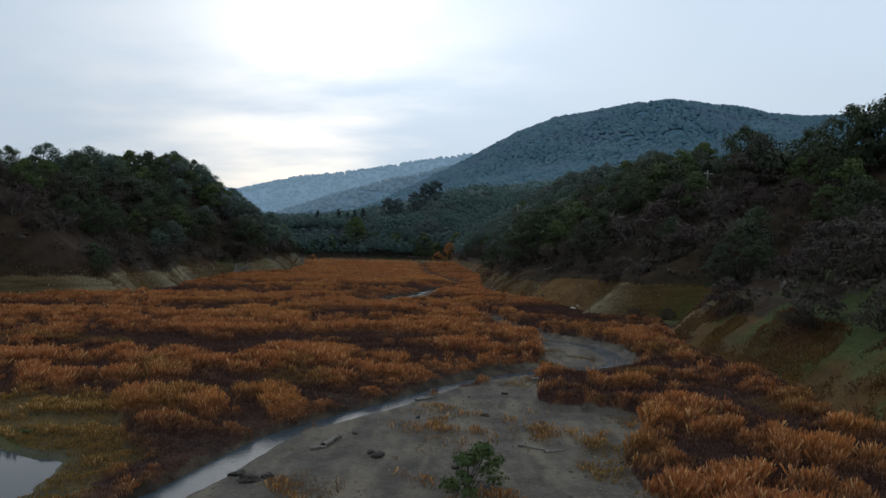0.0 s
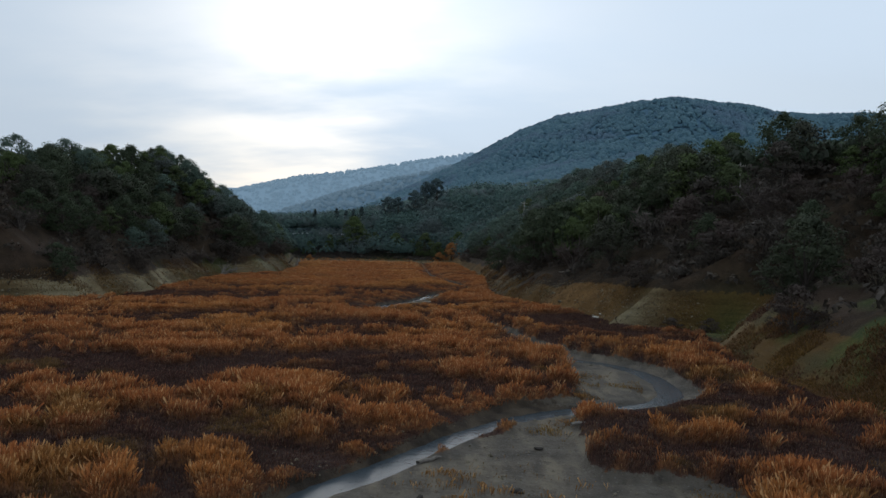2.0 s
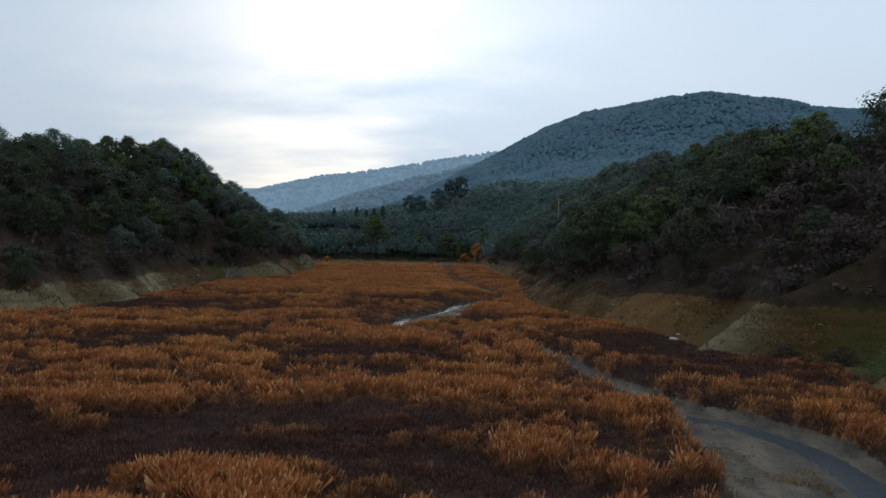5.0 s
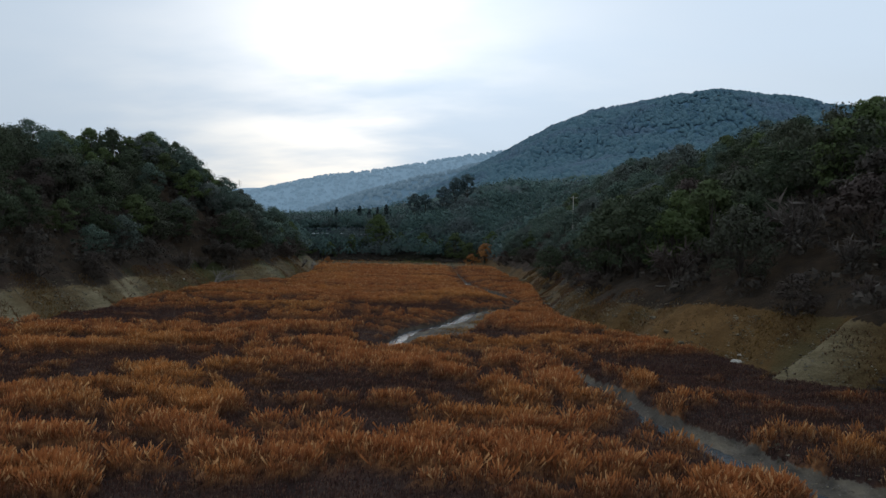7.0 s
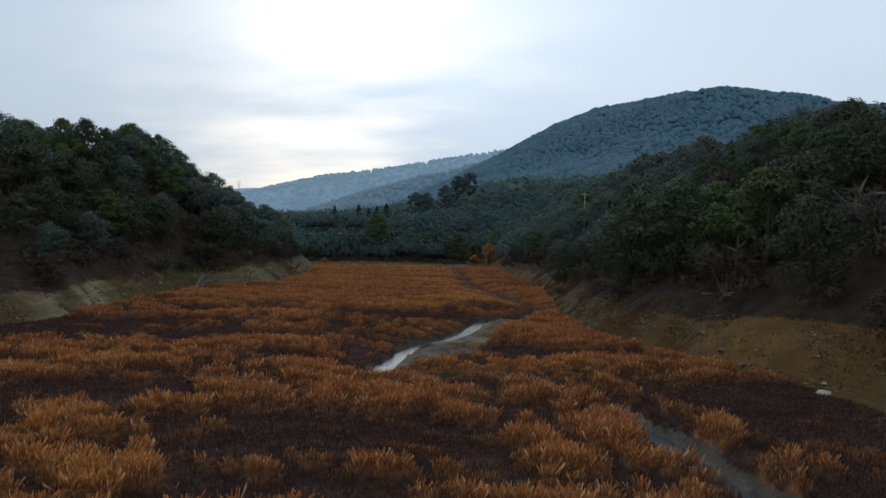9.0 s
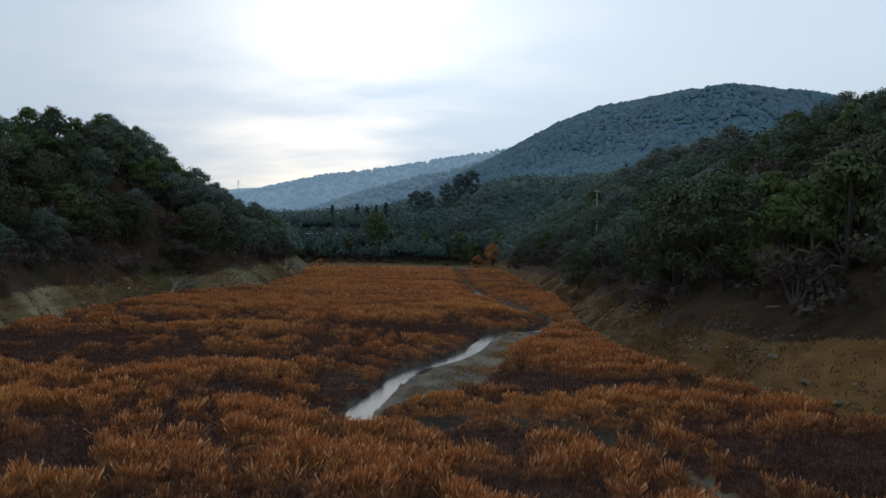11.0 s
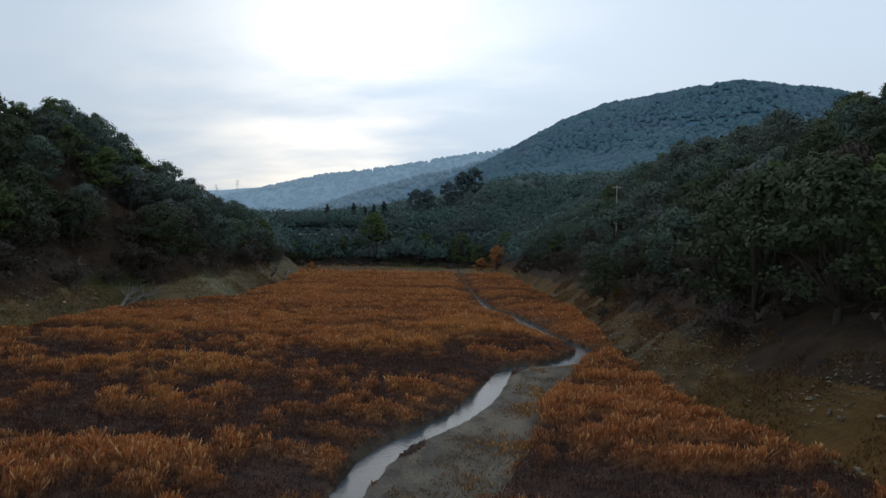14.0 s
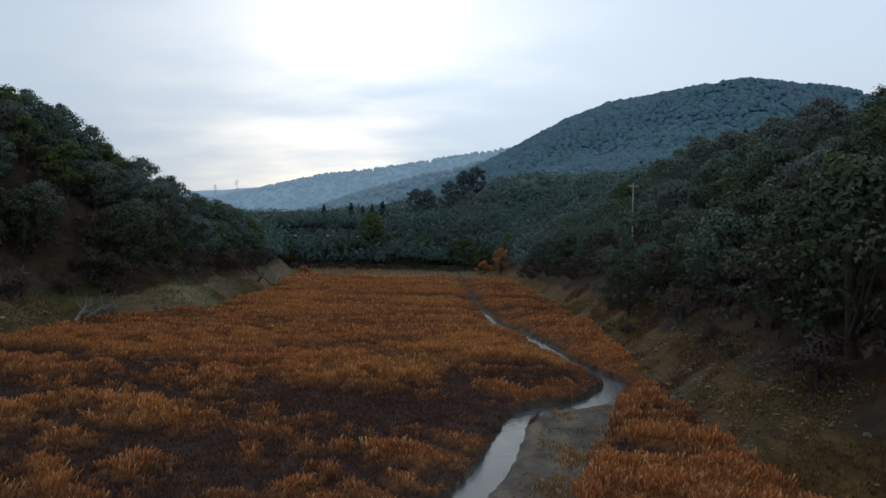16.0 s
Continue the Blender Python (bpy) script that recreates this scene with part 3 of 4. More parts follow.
def reeds(x0, x1, y0, y1, per_m2, wide, tall, seed):
    """Short arching blades all over the hummocks of the reed bed, like fur."""
    rng = np.random.default_rng(seed)
    n = int((x1 - x0) * (y1 - y0) * per_m2)
    px, py = rng.uniform(x0, x1, n), rng.uniform(y0, y1, n)
    e = sample(px, py)
    z, mound = e["z"], reed_mound(px, py)
    keep = (e["floor"] > 0.6) & (e["bank"] < -0.3 - 1.2 * vnoise(px / 5, py / 5, 44)) & (e["pond"] < -0.2)
    grass = np.maximum(smooth(0.55, 0.66, fbm(px / 3.2, py / 3.2, 45)), 1.2 * np.exp(-((px - 1.2) / 3.0) ** 2 - ((py - 43.5) / 3.4) ** 2) * smooth(0.40, 0.60, fbm(px / 1.2, py / 1.2, 46)))
    grass = np.maximum(grass, smooth(0.46, 0.60, fbm(px / 2.2, py / 3.0, 49)) * (py > 122) * (py < 172))
    keep &= (e["silt"] < 0.55) | ((np.minimum(grass, 1) * 0.55 > rng.uniform(0, 1, n)) & (e["creek"] > 2.1))
    thin = smooth(326, 372, py + 60 * (fbm(px / 18, py / 12, 46) - 0.5))
    keep &= rng.uniform(0, 1, n) > thin * 0.93
    keep &= rng.uniform(0, 1, n) < 0.35 + 0.65 * mound
    px, py, z, mound = px[keep], py[keep], z[keep], mound[keep]
    e = {k: v[keep] for k, v in e.items()}
    k = len(px)
    gx_ = reed_mound(px + 0.25, py) - reed_mound(px - 0.25, py)
    gy_ = reed_mound(px, py + 0.25) - reed_mound(px, py - 0.25)
    fine = vnoise(px / 0.7 + 0.3 * vnoise(px, py, 71), py / 0.55, 72)
    gold = reed_tone(px, py, mound)
    ux, uy = px + 0.5 * vnoise(px / 0.9, py / 0.9, 73), py + 0.5 * vnoise(px / 0.9, py / 0.9, 74)
    cell = np.sin(np.floor(ux / 0.36) * 12.9898 + np.floor(uy / 0.28) * 78.233) * 43758.5453
    far_cell = np.sin(np.floor(ux / 0.7) * 12.9898 + np.floor(uy / 0.6) * 78.233) * 43758.5453
    tuft = np.where(py < 120, cell - np.floor(cell), far_cell - np.floor(far_cell))
    tone = np.clip(gold * (0.30 + 0.35 * fine + 0.70 * tuft) * (0.55 + 0.45 * smooth(0.8, 3.0, e["creek"])) + rng.normal(0, 0.07, k), 0, 1)
    meadow = smooth(-1.0, 1.0, e["meadow"])
    in_silt = e["silt"] > 0.55
    h = tall * (0.45 + 0.25 * mound + 0.75 * gold) * rng.uniform(0.7, 1.1, k) * (0.45 + 0.35 * fine + 0.75 * tuft) * np.where(in_silt, 0.6, 1) * (1 - 0.35 * meadow) * (1 - 0.5 * (1 - smooth(1.5, 6.0, e["creek"])) * (1 - smooth(60, 66, py) * (1 - smooth(114, 124, py))))
    olive = np.clip(meadow * 0.9 + in_silt * 0.6 + 0.5 * smooth(0.62, 0.74, fbm(px / 6, py / 6, 47)) * (py < 75), 0, 1)
    loose = 0.15 + 0.20 * gold
    lx = -gx_ * 0.5 + rng.normal(0, 1, k) * loose + 0.10
    ly = -gy_ * 0.5 + rng.normal(0, 1, k) * loose
    face = rng.uniform(0, np.pi, k)
    wv = wide * rng.uniform(0.5, 1.4, k) / 2
    foot = np.stack([px, py, z - 0.06], -1)
    top = np.stack([px + lx * h, py + ly * h, z + h], -1)
    out = np.stack([np.cos(face) * wv, np.sin(face) * wv, rng.uniform(-0.14, 0.14, k) * h], -1)
    # last array is the tip value; 0 at the foot gets the painted shade
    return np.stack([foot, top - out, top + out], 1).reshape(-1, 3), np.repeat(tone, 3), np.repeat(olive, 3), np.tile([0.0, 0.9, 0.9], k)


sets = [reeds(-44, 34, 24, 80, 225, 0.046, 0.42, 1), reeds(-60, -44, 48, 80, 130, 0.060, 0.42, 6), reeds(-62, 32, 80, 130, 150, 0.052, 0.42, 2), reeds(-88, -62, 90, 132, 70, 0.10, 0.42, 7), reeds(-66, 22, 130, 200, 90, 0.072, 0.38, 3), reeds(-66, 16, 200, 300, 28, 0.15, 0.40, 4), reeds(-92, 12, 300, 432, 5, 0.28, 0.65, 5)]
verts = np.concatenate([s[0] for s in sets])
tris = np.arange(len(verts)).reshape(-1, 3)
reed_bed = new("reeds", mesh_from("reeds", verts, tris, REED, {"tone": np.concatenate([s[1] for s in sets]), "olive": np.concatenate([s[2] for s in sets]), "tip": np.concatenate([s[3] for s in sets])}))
tagged(reed_bed, "dense dry golden and brown reeds covering the lake bed", "reeds", kind="stuff")

# ---- trees ----


def tube(points, radii, sides=6):
    """A tapered tube along points, as vertices and triangles."""
    vs, fs = [], []
    for i, (p, r) in enumerate(zip(points, radii)):
        p = Vector(p)
        d = (Vector(points[min(i + 1, len(points) - 1)]) - Vector(points[max(i - 1, 0)])).normalized()
        q = d.to_track_quat("Z", "Y")
        for k in range(sides):
            a = 2 * math.pi * k / sides
            vs.append(p + q @ Vector((r * math.cos(a), r * math.sin(a), 0)))
    for i in range(len(points) - 1):
        for k in range(sides):
            a, b = i * sides + k, i * sides + (k + 1) % sides
            fs += [(a, b, b + sides), (a, b + sides, a + sides)]
    return np.array([tuple(v) for v in vs]), np.array(fs)


def joined(pieces):
    vs, fs, n = [], [], 0
    for v, f in pieces:
        vs.append(v)
        fs.append(f + n)
        n += len(v)
    return np.concatenate(vs), np.concatenate(fs)


def cards(centres, normals, size, rng, long=1.0):
    """Leaf sprays: small bent quads, at centres, facing roughly along normals."""
    n = len(centres)
    nrm = normals + rng.normal(0, 0.22, (n, 3))
    nrm /= np.linalg.norm(nrm, axis=1)[:, None] + 1e-9
    ref = rng.normal(0, 1, (n, 3))
    u = np.cross(nrm, ref)
    u /= np.linalg.norm(u, axis=1)[:, None] + 1e-9
    v = np.cross(nrm, u)
    s = (size * rng.uniform(0.55, 1.35, n))[:, None] / 2
    a, b = centres - u * s * long, centres + v * s * rng.uniform(0.35, 1.0, (n, 1))
    c, d = centres + u * s * long + nrm * s * 0.4, centres - v * s * rng.uniform(0.35, 1.0, (n, 1))
    verts = np.stack([a, b, c, d], 1).reshape(-1, 3)
    return verts, np.arange(4 * n).reshape(-1, 4)


def sprays(centres, normals, size, rng):
    """Small single leaves or leaf bunches: one triangle each."""
    n = len(centres)
    nrm = normals + rng.normal(0, 0.26, (n, 3))
    nrm /= np.linalg.norm(nrm, axis=1)[:, None] + 1e-9
    u = np.cross(nrm, rng.normal(0, 1, (n, 3)))
    u /= np.linalg.norm(u, axis=1)[:, None] + 1e-9
    v = np.cross(nrm, u)
    s = (size * rng.uniform(0.5, 1.3, n))[:, None]
    verts = np.stack([centres - u * s * 0.5, centres + u * s * 0.5 - v * s * 0.15, centres + v * s * 0.8], 1).reshape(-1, 3)
    return verts, np.arange(3 * n).reshape(-1, 3)


def crown_cards(rng, tall, spread, base, clumps, per_clump, size, rise=0.6):
    """A crown of leaf clumps round limb ends, with gaps between them."""
    cs, ns, ends = [], [], []
    for k in range(clumps):
        a = rng.uniform(0, 2 * np.pi)
        f = rng.uniform(0, 1)
        h = base + (tall - base) * f ** 0.8 * 0.9
        reach = spread * math.sqrt(max(0.06, 1 - abs(2 * f - rise) ** 2.2 * 0.75)) * rng.uniform(0.35, 0.95)
        if f > 0.9:
            reach *= 0.5
        p = np.array([math.cos(a) * reach, math.sin(a) * reach, h])
        ends.append(p)
        r = np.array([1.0, 1.0, 0.78]) * spread * rng.uniform(0.17, 0.36)
        d = rng.normal(0, 1, (per_clump, 3))
        d /= np.linalg.norm(d, axis=1)[:, None]
        d[:, 2] = np.where(d[:, 2] < -0.35, -d[:, 2], d[:, 2])
        cs.append(p + d * r * rng.uniform(0.55, 1.08, (per_clump, 1)))
        ns.append(d)
    cs, ns = np.concatenate(cs), np.concatenate(ns)
    verts, faces = sprays(cs, ns, size, rng)
    out = (cs - np.array([0, 0, base + (tall - base) * 0.4])) / np.array([spread, spread, (tall - base) * 0.6])
    soft = ns * 0.65 + out * 0.55 + rng.normal(0, 0.16, ns.shape)
    return verts, faces, ends, np.repeat(soft, 3, axis=0)


def part(name, me, parent, label=""):
    ob = new(name, me)
    ob.parent = parent
    return tagged(ob, label)


def tree(name, seed, tall, spread, base, clumps, per_clump, size, leaf, bark, thick, rise=0.6):
    """A tree with a trunk that forks into limbs, and a crown of leaf sprays."""
    rng = np.random.default_rng(seed)
    root = new(name)
    verts, faces, ends, soft = crown_cards(rng, tall, spread, base, clumps, per_clump, size, rise)
    fork = np.array([rng.normal(0, 0.25), rng.normal(0, 0.25), base * 0.9])
    pieces = [tube([(0, 0, -0.8), (fork[0] * 0.3, fork[1] * 0.3, base * 0.4), tuple(fork), (fork[0] * 2, fork[1] * 2, tall * 0.72)], [thick * 1.25, thick, thick * 0.8, thick * 0.2], 7)]
    for p in ends[: min(9, clumps)]:
        mid = (fork + p) / 2 + rng.normal(0, 0.35, 3)
        pieces.append(tube([tuple(fork - np.array([0, 0, 0.2])), tuple(mid), tuple(p)], [thick * 0.5, thick * 0.28, 0.03], 5))
    tv, tf = joined(pieces)
    part("trunk", mesh_from("trunk", tv, tf, bark, None, True), root)
    part("crown", mesh_from("crown", verts, faces, leaf, None, False, soft), root)
    return root


def bare_shrub(name, seed, tall, spread, stems, twigs):
    """A leafless shrub of fine grey twigs on thin stems."""
    rng = np.random.default_rng(seed)
    root = new(name)
    pieces, tw = [], []
    for k in range(stems):
        a = rng.uniform(0, 2 * np.pi)
        reach, h = spread * rng.uniform(0.3, 1.0), tall * rng.uniform(0.65, 1.0)
        end = np.array([math.cos(a) * reach, math.sin(a) * reach, h])
        mid = end * np.array([0.4, 0.4, 0.55]) + rng.normal(0, 0.2, 3)
        pieces.append(tube([(0, 0, -0.5), tuple(mid), tuple(end)], [0.10, 0.06, 0.02], 4))
        f = rng.uniform(0.25, 1.05, twigs)[:, None]
        start = np.where(f < 0.5, mid * f * 2, mid + (end - mid) * (f * 2 - 1))
        d = rng.normal(0, 1, (twigs, 3)) + end / np.linalg.norm(end) * 0.9
        d /= np.linalg.norm(d, axis=1)[:, None]
        tip = start + d * rng.uniform(0.4, 1.3, (twigs, 1)) * spread * 0.42
        w_ = np.cross(d, rng.normal(0, 1, (twigs, 3))) * 0.05
        tw.append(np.stack([start - w_, start + w_, tip], 1).reshape(-1, 3))
    sv, sf = joined(pieces)
    part("trunk", mesh_from("trunk", sv, sf, PALE_BARK), root)
    tv = np.concatenate(tw)
    part("crown", mesh_from("crown", tv, np.arange(len(tv)).reshape(-1, 3), TWIG), root)
    return root


def conifer(name, seed, tall, spread):
    """A dark conifer of drooping tiers with a thin straight stem."""
    rng = np.random.default_rng(seed)
    root = new(name)
    sv, sf = tube([(0, 0, -0.8), (0, 0, tall * 0.5), (0.1, 0, tall)], [0.3, 0.2, 0.03])
    part("trunk", mesh_from("trunk", sv, sf, BARK), root)
    n = 620
    f = rng.uniform(0.12, 1, n) ** 0.85
    reach = spread * (1 - f) ** 0.8 * (0.45 + 0.55 * np.sqrt(rng.uniform(0, 1, n))) * (0.75 + 0.25 * np.sin(f * 45)) + 0.1
    a = rng.uniform(0, 2 * np.pi, n)
    c = np.stack([np.cos(a) * reach, np.sin(a) * reach, f * tall - reach * 0.25], -1)
    d = np.stack([np.cos(a) * 0.4, np.sin(a) * 0.4, np.ones(n)], -1)
    v, q = cards(c, d, 1.1, rng, 1.2)
    part("crown", mesh_from("crown", v, q, CONIFER_LEAF), root)
    return root


def set_at(ob, x, y, turn, size, squash=1.0, sink=0.25):
    return Matrix.Translation((x, y, height(x, y) - sink)) @ Matrix.Rotation(turn, 4, "Z") @ Matrix.Diagonal((size, size, size * squash, 1))


class Kind:
    """One kind of plant: prototypes that are placed first and then copied."""

    def __init__(self, makers, label, category, group):
        self.made = []
        self.makers, self.label, self.category, self.group = makers, label, category, group
        self.turn = 0

    def place(self, x, y, size, squash=1.0, label=""):
        m = set_at(None, x, y, random.uniform(0, 6.28), size, squash)
        i = self.turn % len(self.makers)
        self.turn += 1
        if len(self.made) < len(self.makers):
            ob = self.makers[i]()
            ob.matrix_basis = m
            self.made.append(ob)
        else:
            src = self.made[i]
            keep = src.scale.copy()
            src.scale = (1, 1, 1)
            ob = copy_thing(src, m)
            src.scale = keep
        return tagged(ob, label or self.label, self.category, self.group)


def oak(seed, leaf):
    return lambda: tree("oak_tree", seed, 8.6 + seed % 3, 4.7 + 0.3 * (seed % 2), 1.4, 58, 72, 0.34, leaf, BARK, 0.28)


def green_tree(seed):
    return lambda: tree("bay_tree", seed, 8.0 + seed % 2, 3.8, 1.0, 50, 64, 0.34, BRIGHT_LEAF, BARK, 0.24, 0.5)


def scrub(seed):
    return lambda: tree("scrub_bush", seed, 3.9 + 0.4 * (seed % 3), 2.9, 0.3, 36, 64, 0.22, SHRUB_LEAF, BARK, 0.12, 0.5)


oaks = Kind([oak(s, OAK_LEAF) for s in (11, 12, 13, 14, 15)], "dark evergreen oak with a dense rounded crown on the hillside", "tree", "oaks on the hillsides")
hazed_oaks = Kind([oak(s, HAZE_OAK) for s in (16, 17, 18)], "oak with a broad crown up the valley side, greyed by painted haze", "tree", "oaks on the hillsides")
bays = Kind([green_tree(s) for s in (21, 22, 23)], "leafy green bay tree standing among the oaks", "tree", "green trees on the hillsides")
scrubs = Kind([scrub(s) for s in (31, 32, 33)], "low dull brown-green scrub bush on the slope", "bush", "scrub bushes on the slopes")
bares = Kind([lambda s=s: bare_shrub("bare_shrub", s, 3.4, 2.6, 12, 60) for s in (41, 42)], "leafless grey shrub of fine twigs on the slope", "bush", "bare shrubs on the slopes")
rusts = Kind([lambda: tree("rusty_bush", 51, 6.0, 3.6, 0.4, 30, 70, 0.42, RUST_LEAF, BARK, 0.15, 0.5)], "rust-orange autumn bush at the wood's edge", "bush", "autumn bushes")
conifers = Kind([lambda s=s: conifer("conifer", s, 15.0, 4.6) for s in (61, 62)], "tall dark conifer rising over the valley woods", "tree", "conifers at the valley head")
gums = Kind([lambda s=s: tree("gum_tree", s, 24.0, 6.0, 8.0, 44, 60, 0.9, GUM_LEAF, BARK, 0.45, 0.7) for s in (71, 72)], "tall dark gum tree with an open crown", "tree", "gum trees at the valley head")

random.seed(5)


def wooded(x0, x1, y0, y1, gap):
    """Places on the wooded slopes, on a jittered grid."""
    out = []
    y = y0
    while y < y1:
        x = x0
        while x < x1:
            out.append((x + random.uniform(-0.45, 0.45) * gap, y + random.uniform(-0.45, 0.45) * gap))
            x += gap
        y += gap
    p = np.array(out)
    e = sample(p[:, 0], p[:, 1])
    return p, e["z"], e


def plant(p, z, e, which):
    d = e["dl"] if which == "left" else e["dr"]
    for (x, y), zz, dd in zip(p, z, d):
        limit = 48 if which == "left" else 52
        foot = 5.0 if which == "left" else tree_line(y) - 0.3
        if not foot < dd < limit or math.hypot(x - 29.9, y - 268) < 6 or math.hypot(x - 55.5, y - 142) < 4.5:
            continue
        if which == "right" and 232 < y < 271 and abs(x - 26 - (y - 250) * 0.2) < 4.5:
            scrubs.place(x, y, random.uniform(0.6, 0.9))
            continue
        patch = fbm(np.array([x / 22]), np.array([y / 22]), 51 if which == "left" else 52)[0]
        u = random.random()
        crest = crest_left(y) if which == "left" else crest_right(y)
        high = zz > crest - 6
        size = random.uniform(0.65, 1.05) * (1.28 if y > (175 if which == "left" else 125) else 1.0)
        if dd < foot + 4:
            if u < 0.45:
                scrubs.place(x, y, size * 1.1)
            elif u < 0.65:
                bares.place(x, y, size)
            else:
                oaks.place(x, y, size * 0.72, 0.9)
            continue
        dry = patch + (0.14 if which == "right" and y < 140 else 0) + (0.04 if which == "left" and y < 180 else -0.05) - (0.12 if y > (210 if which == "left" else 140) else 0)
        if dry > 0.56 and not high:
            if u < 0.55:
                scrubs.place(x, y, size * 1.55)
            elif u < 0.75:
                bares.place(x, y, size * 1.3)
            else:
                oaks.place(x, y, size * 0.75)
        elif u < 0.68:
            # the haze-tinted oak gets likelier with distance up the valley
            (oaks if random.random() > smooth(*((150, 250) if which == "left" else (165, 260)), y) else hazed_oaks).place(x, y, size * (1.0 if not high else 0.9))
        elif u < 0.88:
            bays.place(x, y, size)
        else:
            scrubs.place(x, y, size * 1.4)


plant(*wooded(-118, -55, 74, 330, 6.7), "left")
plant(*wooded(8, 90, 48, 330, 6.9), "right")
# single trees that stand over the skyline
for x, y, size in [(-98, 252, 1.15), (-92, 247, 1.05), (-102, 247, 1.0), (-86, 250, 1.0), (-90, 255, 0.95), (-84, 258, 0.9), (-83, 278, 1.15), (-75, 290, 1.0), (84, 268, 1.1), (93, 276, 0.9), (100, 283, 0.9), (68, 112, 1.3), (72, 108, 1.4)]:
    oaks.place(x, y, size, 1.05, "tall old oak standing over the skyline of the slope")
for x, y, s in [(-57, 440, 2.5), (-51, 437, 1.7), (-63, 441, 1.5), (-30, 434, 1.7), (-12, 428, 1.9), (-4, 422, 1.5), (8, 405, 1.4), (-72, 436, 1.3), (-84, 432, 1.2), (-96, 430, 1.3), (-44, 440, 1.2), (-20, 436, 1.3)]:
    bays.place(x, y, s, 1.0, "large bright green tree at the edge of the valley woods")
rusts.place(4, 385, 1.7)
rusts.place(-3, 392, 1.0)
rusts.place(-68, 352, 0.7)
for x, y, s in [(-88, 470, 1), (-82, 474, 0.8), (-73, 468, 1.05), (-68, 476, 0.9), (-62, 470, 1.0), (-57, 474, 1.1), (-50, 480, 0.8)]:
    conifers.place(x, y, s)
for x, y, s in [(-40, 482, 1.0), (-33, 488, 0.95), (-22, 500, 1.0), (-14, 515, 1.05), (-6, 520, 1.0)]:
    gums.place(x, y, s)

# ---- far woods ----


def far_woods(name, x0, x1, y0, y1, count, tall, card, per_tree, leaf, seed, label, test=None):
    """Woods beyond counting: crowns of leaf sprays over the far ground."""
    rng = np.random.default_rng(seed)
    px, py = rng.uniform(x0, x1, count), rng.uniform(y0, y1, count)
    if test is not None:
        ok = test(px, py)
        px, py = px[ok], py[ok]
    z = sample(px, py)["z"]
    n = len(px)
    size = tall * rng.uniform(0.6, 1.2, n) * (0.75 + 0.5 * fbm(px / 60, py / 60, seed))
    d = rng.normal(0, 1, (n, per_tree, 3))
    d /= np.linalg.norm(d, axis=2)[:, :, None]
    d[:, :, 2] = np.abs(d[:, :, 2]) * 1.1 - 0.25
    lump = 0.75 + 0.35 * np.sin(d[:, :, :1] * 5 + rng.uniform(0, 6, (n, 1, 1))) * np.sin(d[:, :, 1:2] * 5 + rng.uniform(0, 6, (n, 1, 1)))
    c = d * lump * size[:, None, None] * np.array([0.6, 0.6, 0.45])
    c[:, :, 0] += px[:, None]
    c[:, :, 1] += py[:, None]
    c[:, :, 2] += (z + size * 0.42)[:, None]
    flat = d.reshape(-1, 3)
    v, q = sprays(c.reshape(-1, 3), flat, card, rng)
    soft = np.repeat(flat + rng.normal(0, 0.10, flat.shape), 3, axis=0)
    ob = new(name, mesh_from(name, v, q, leaf, None, False, soft))
    return tagged(ob, label, "woods", kind="stuff")


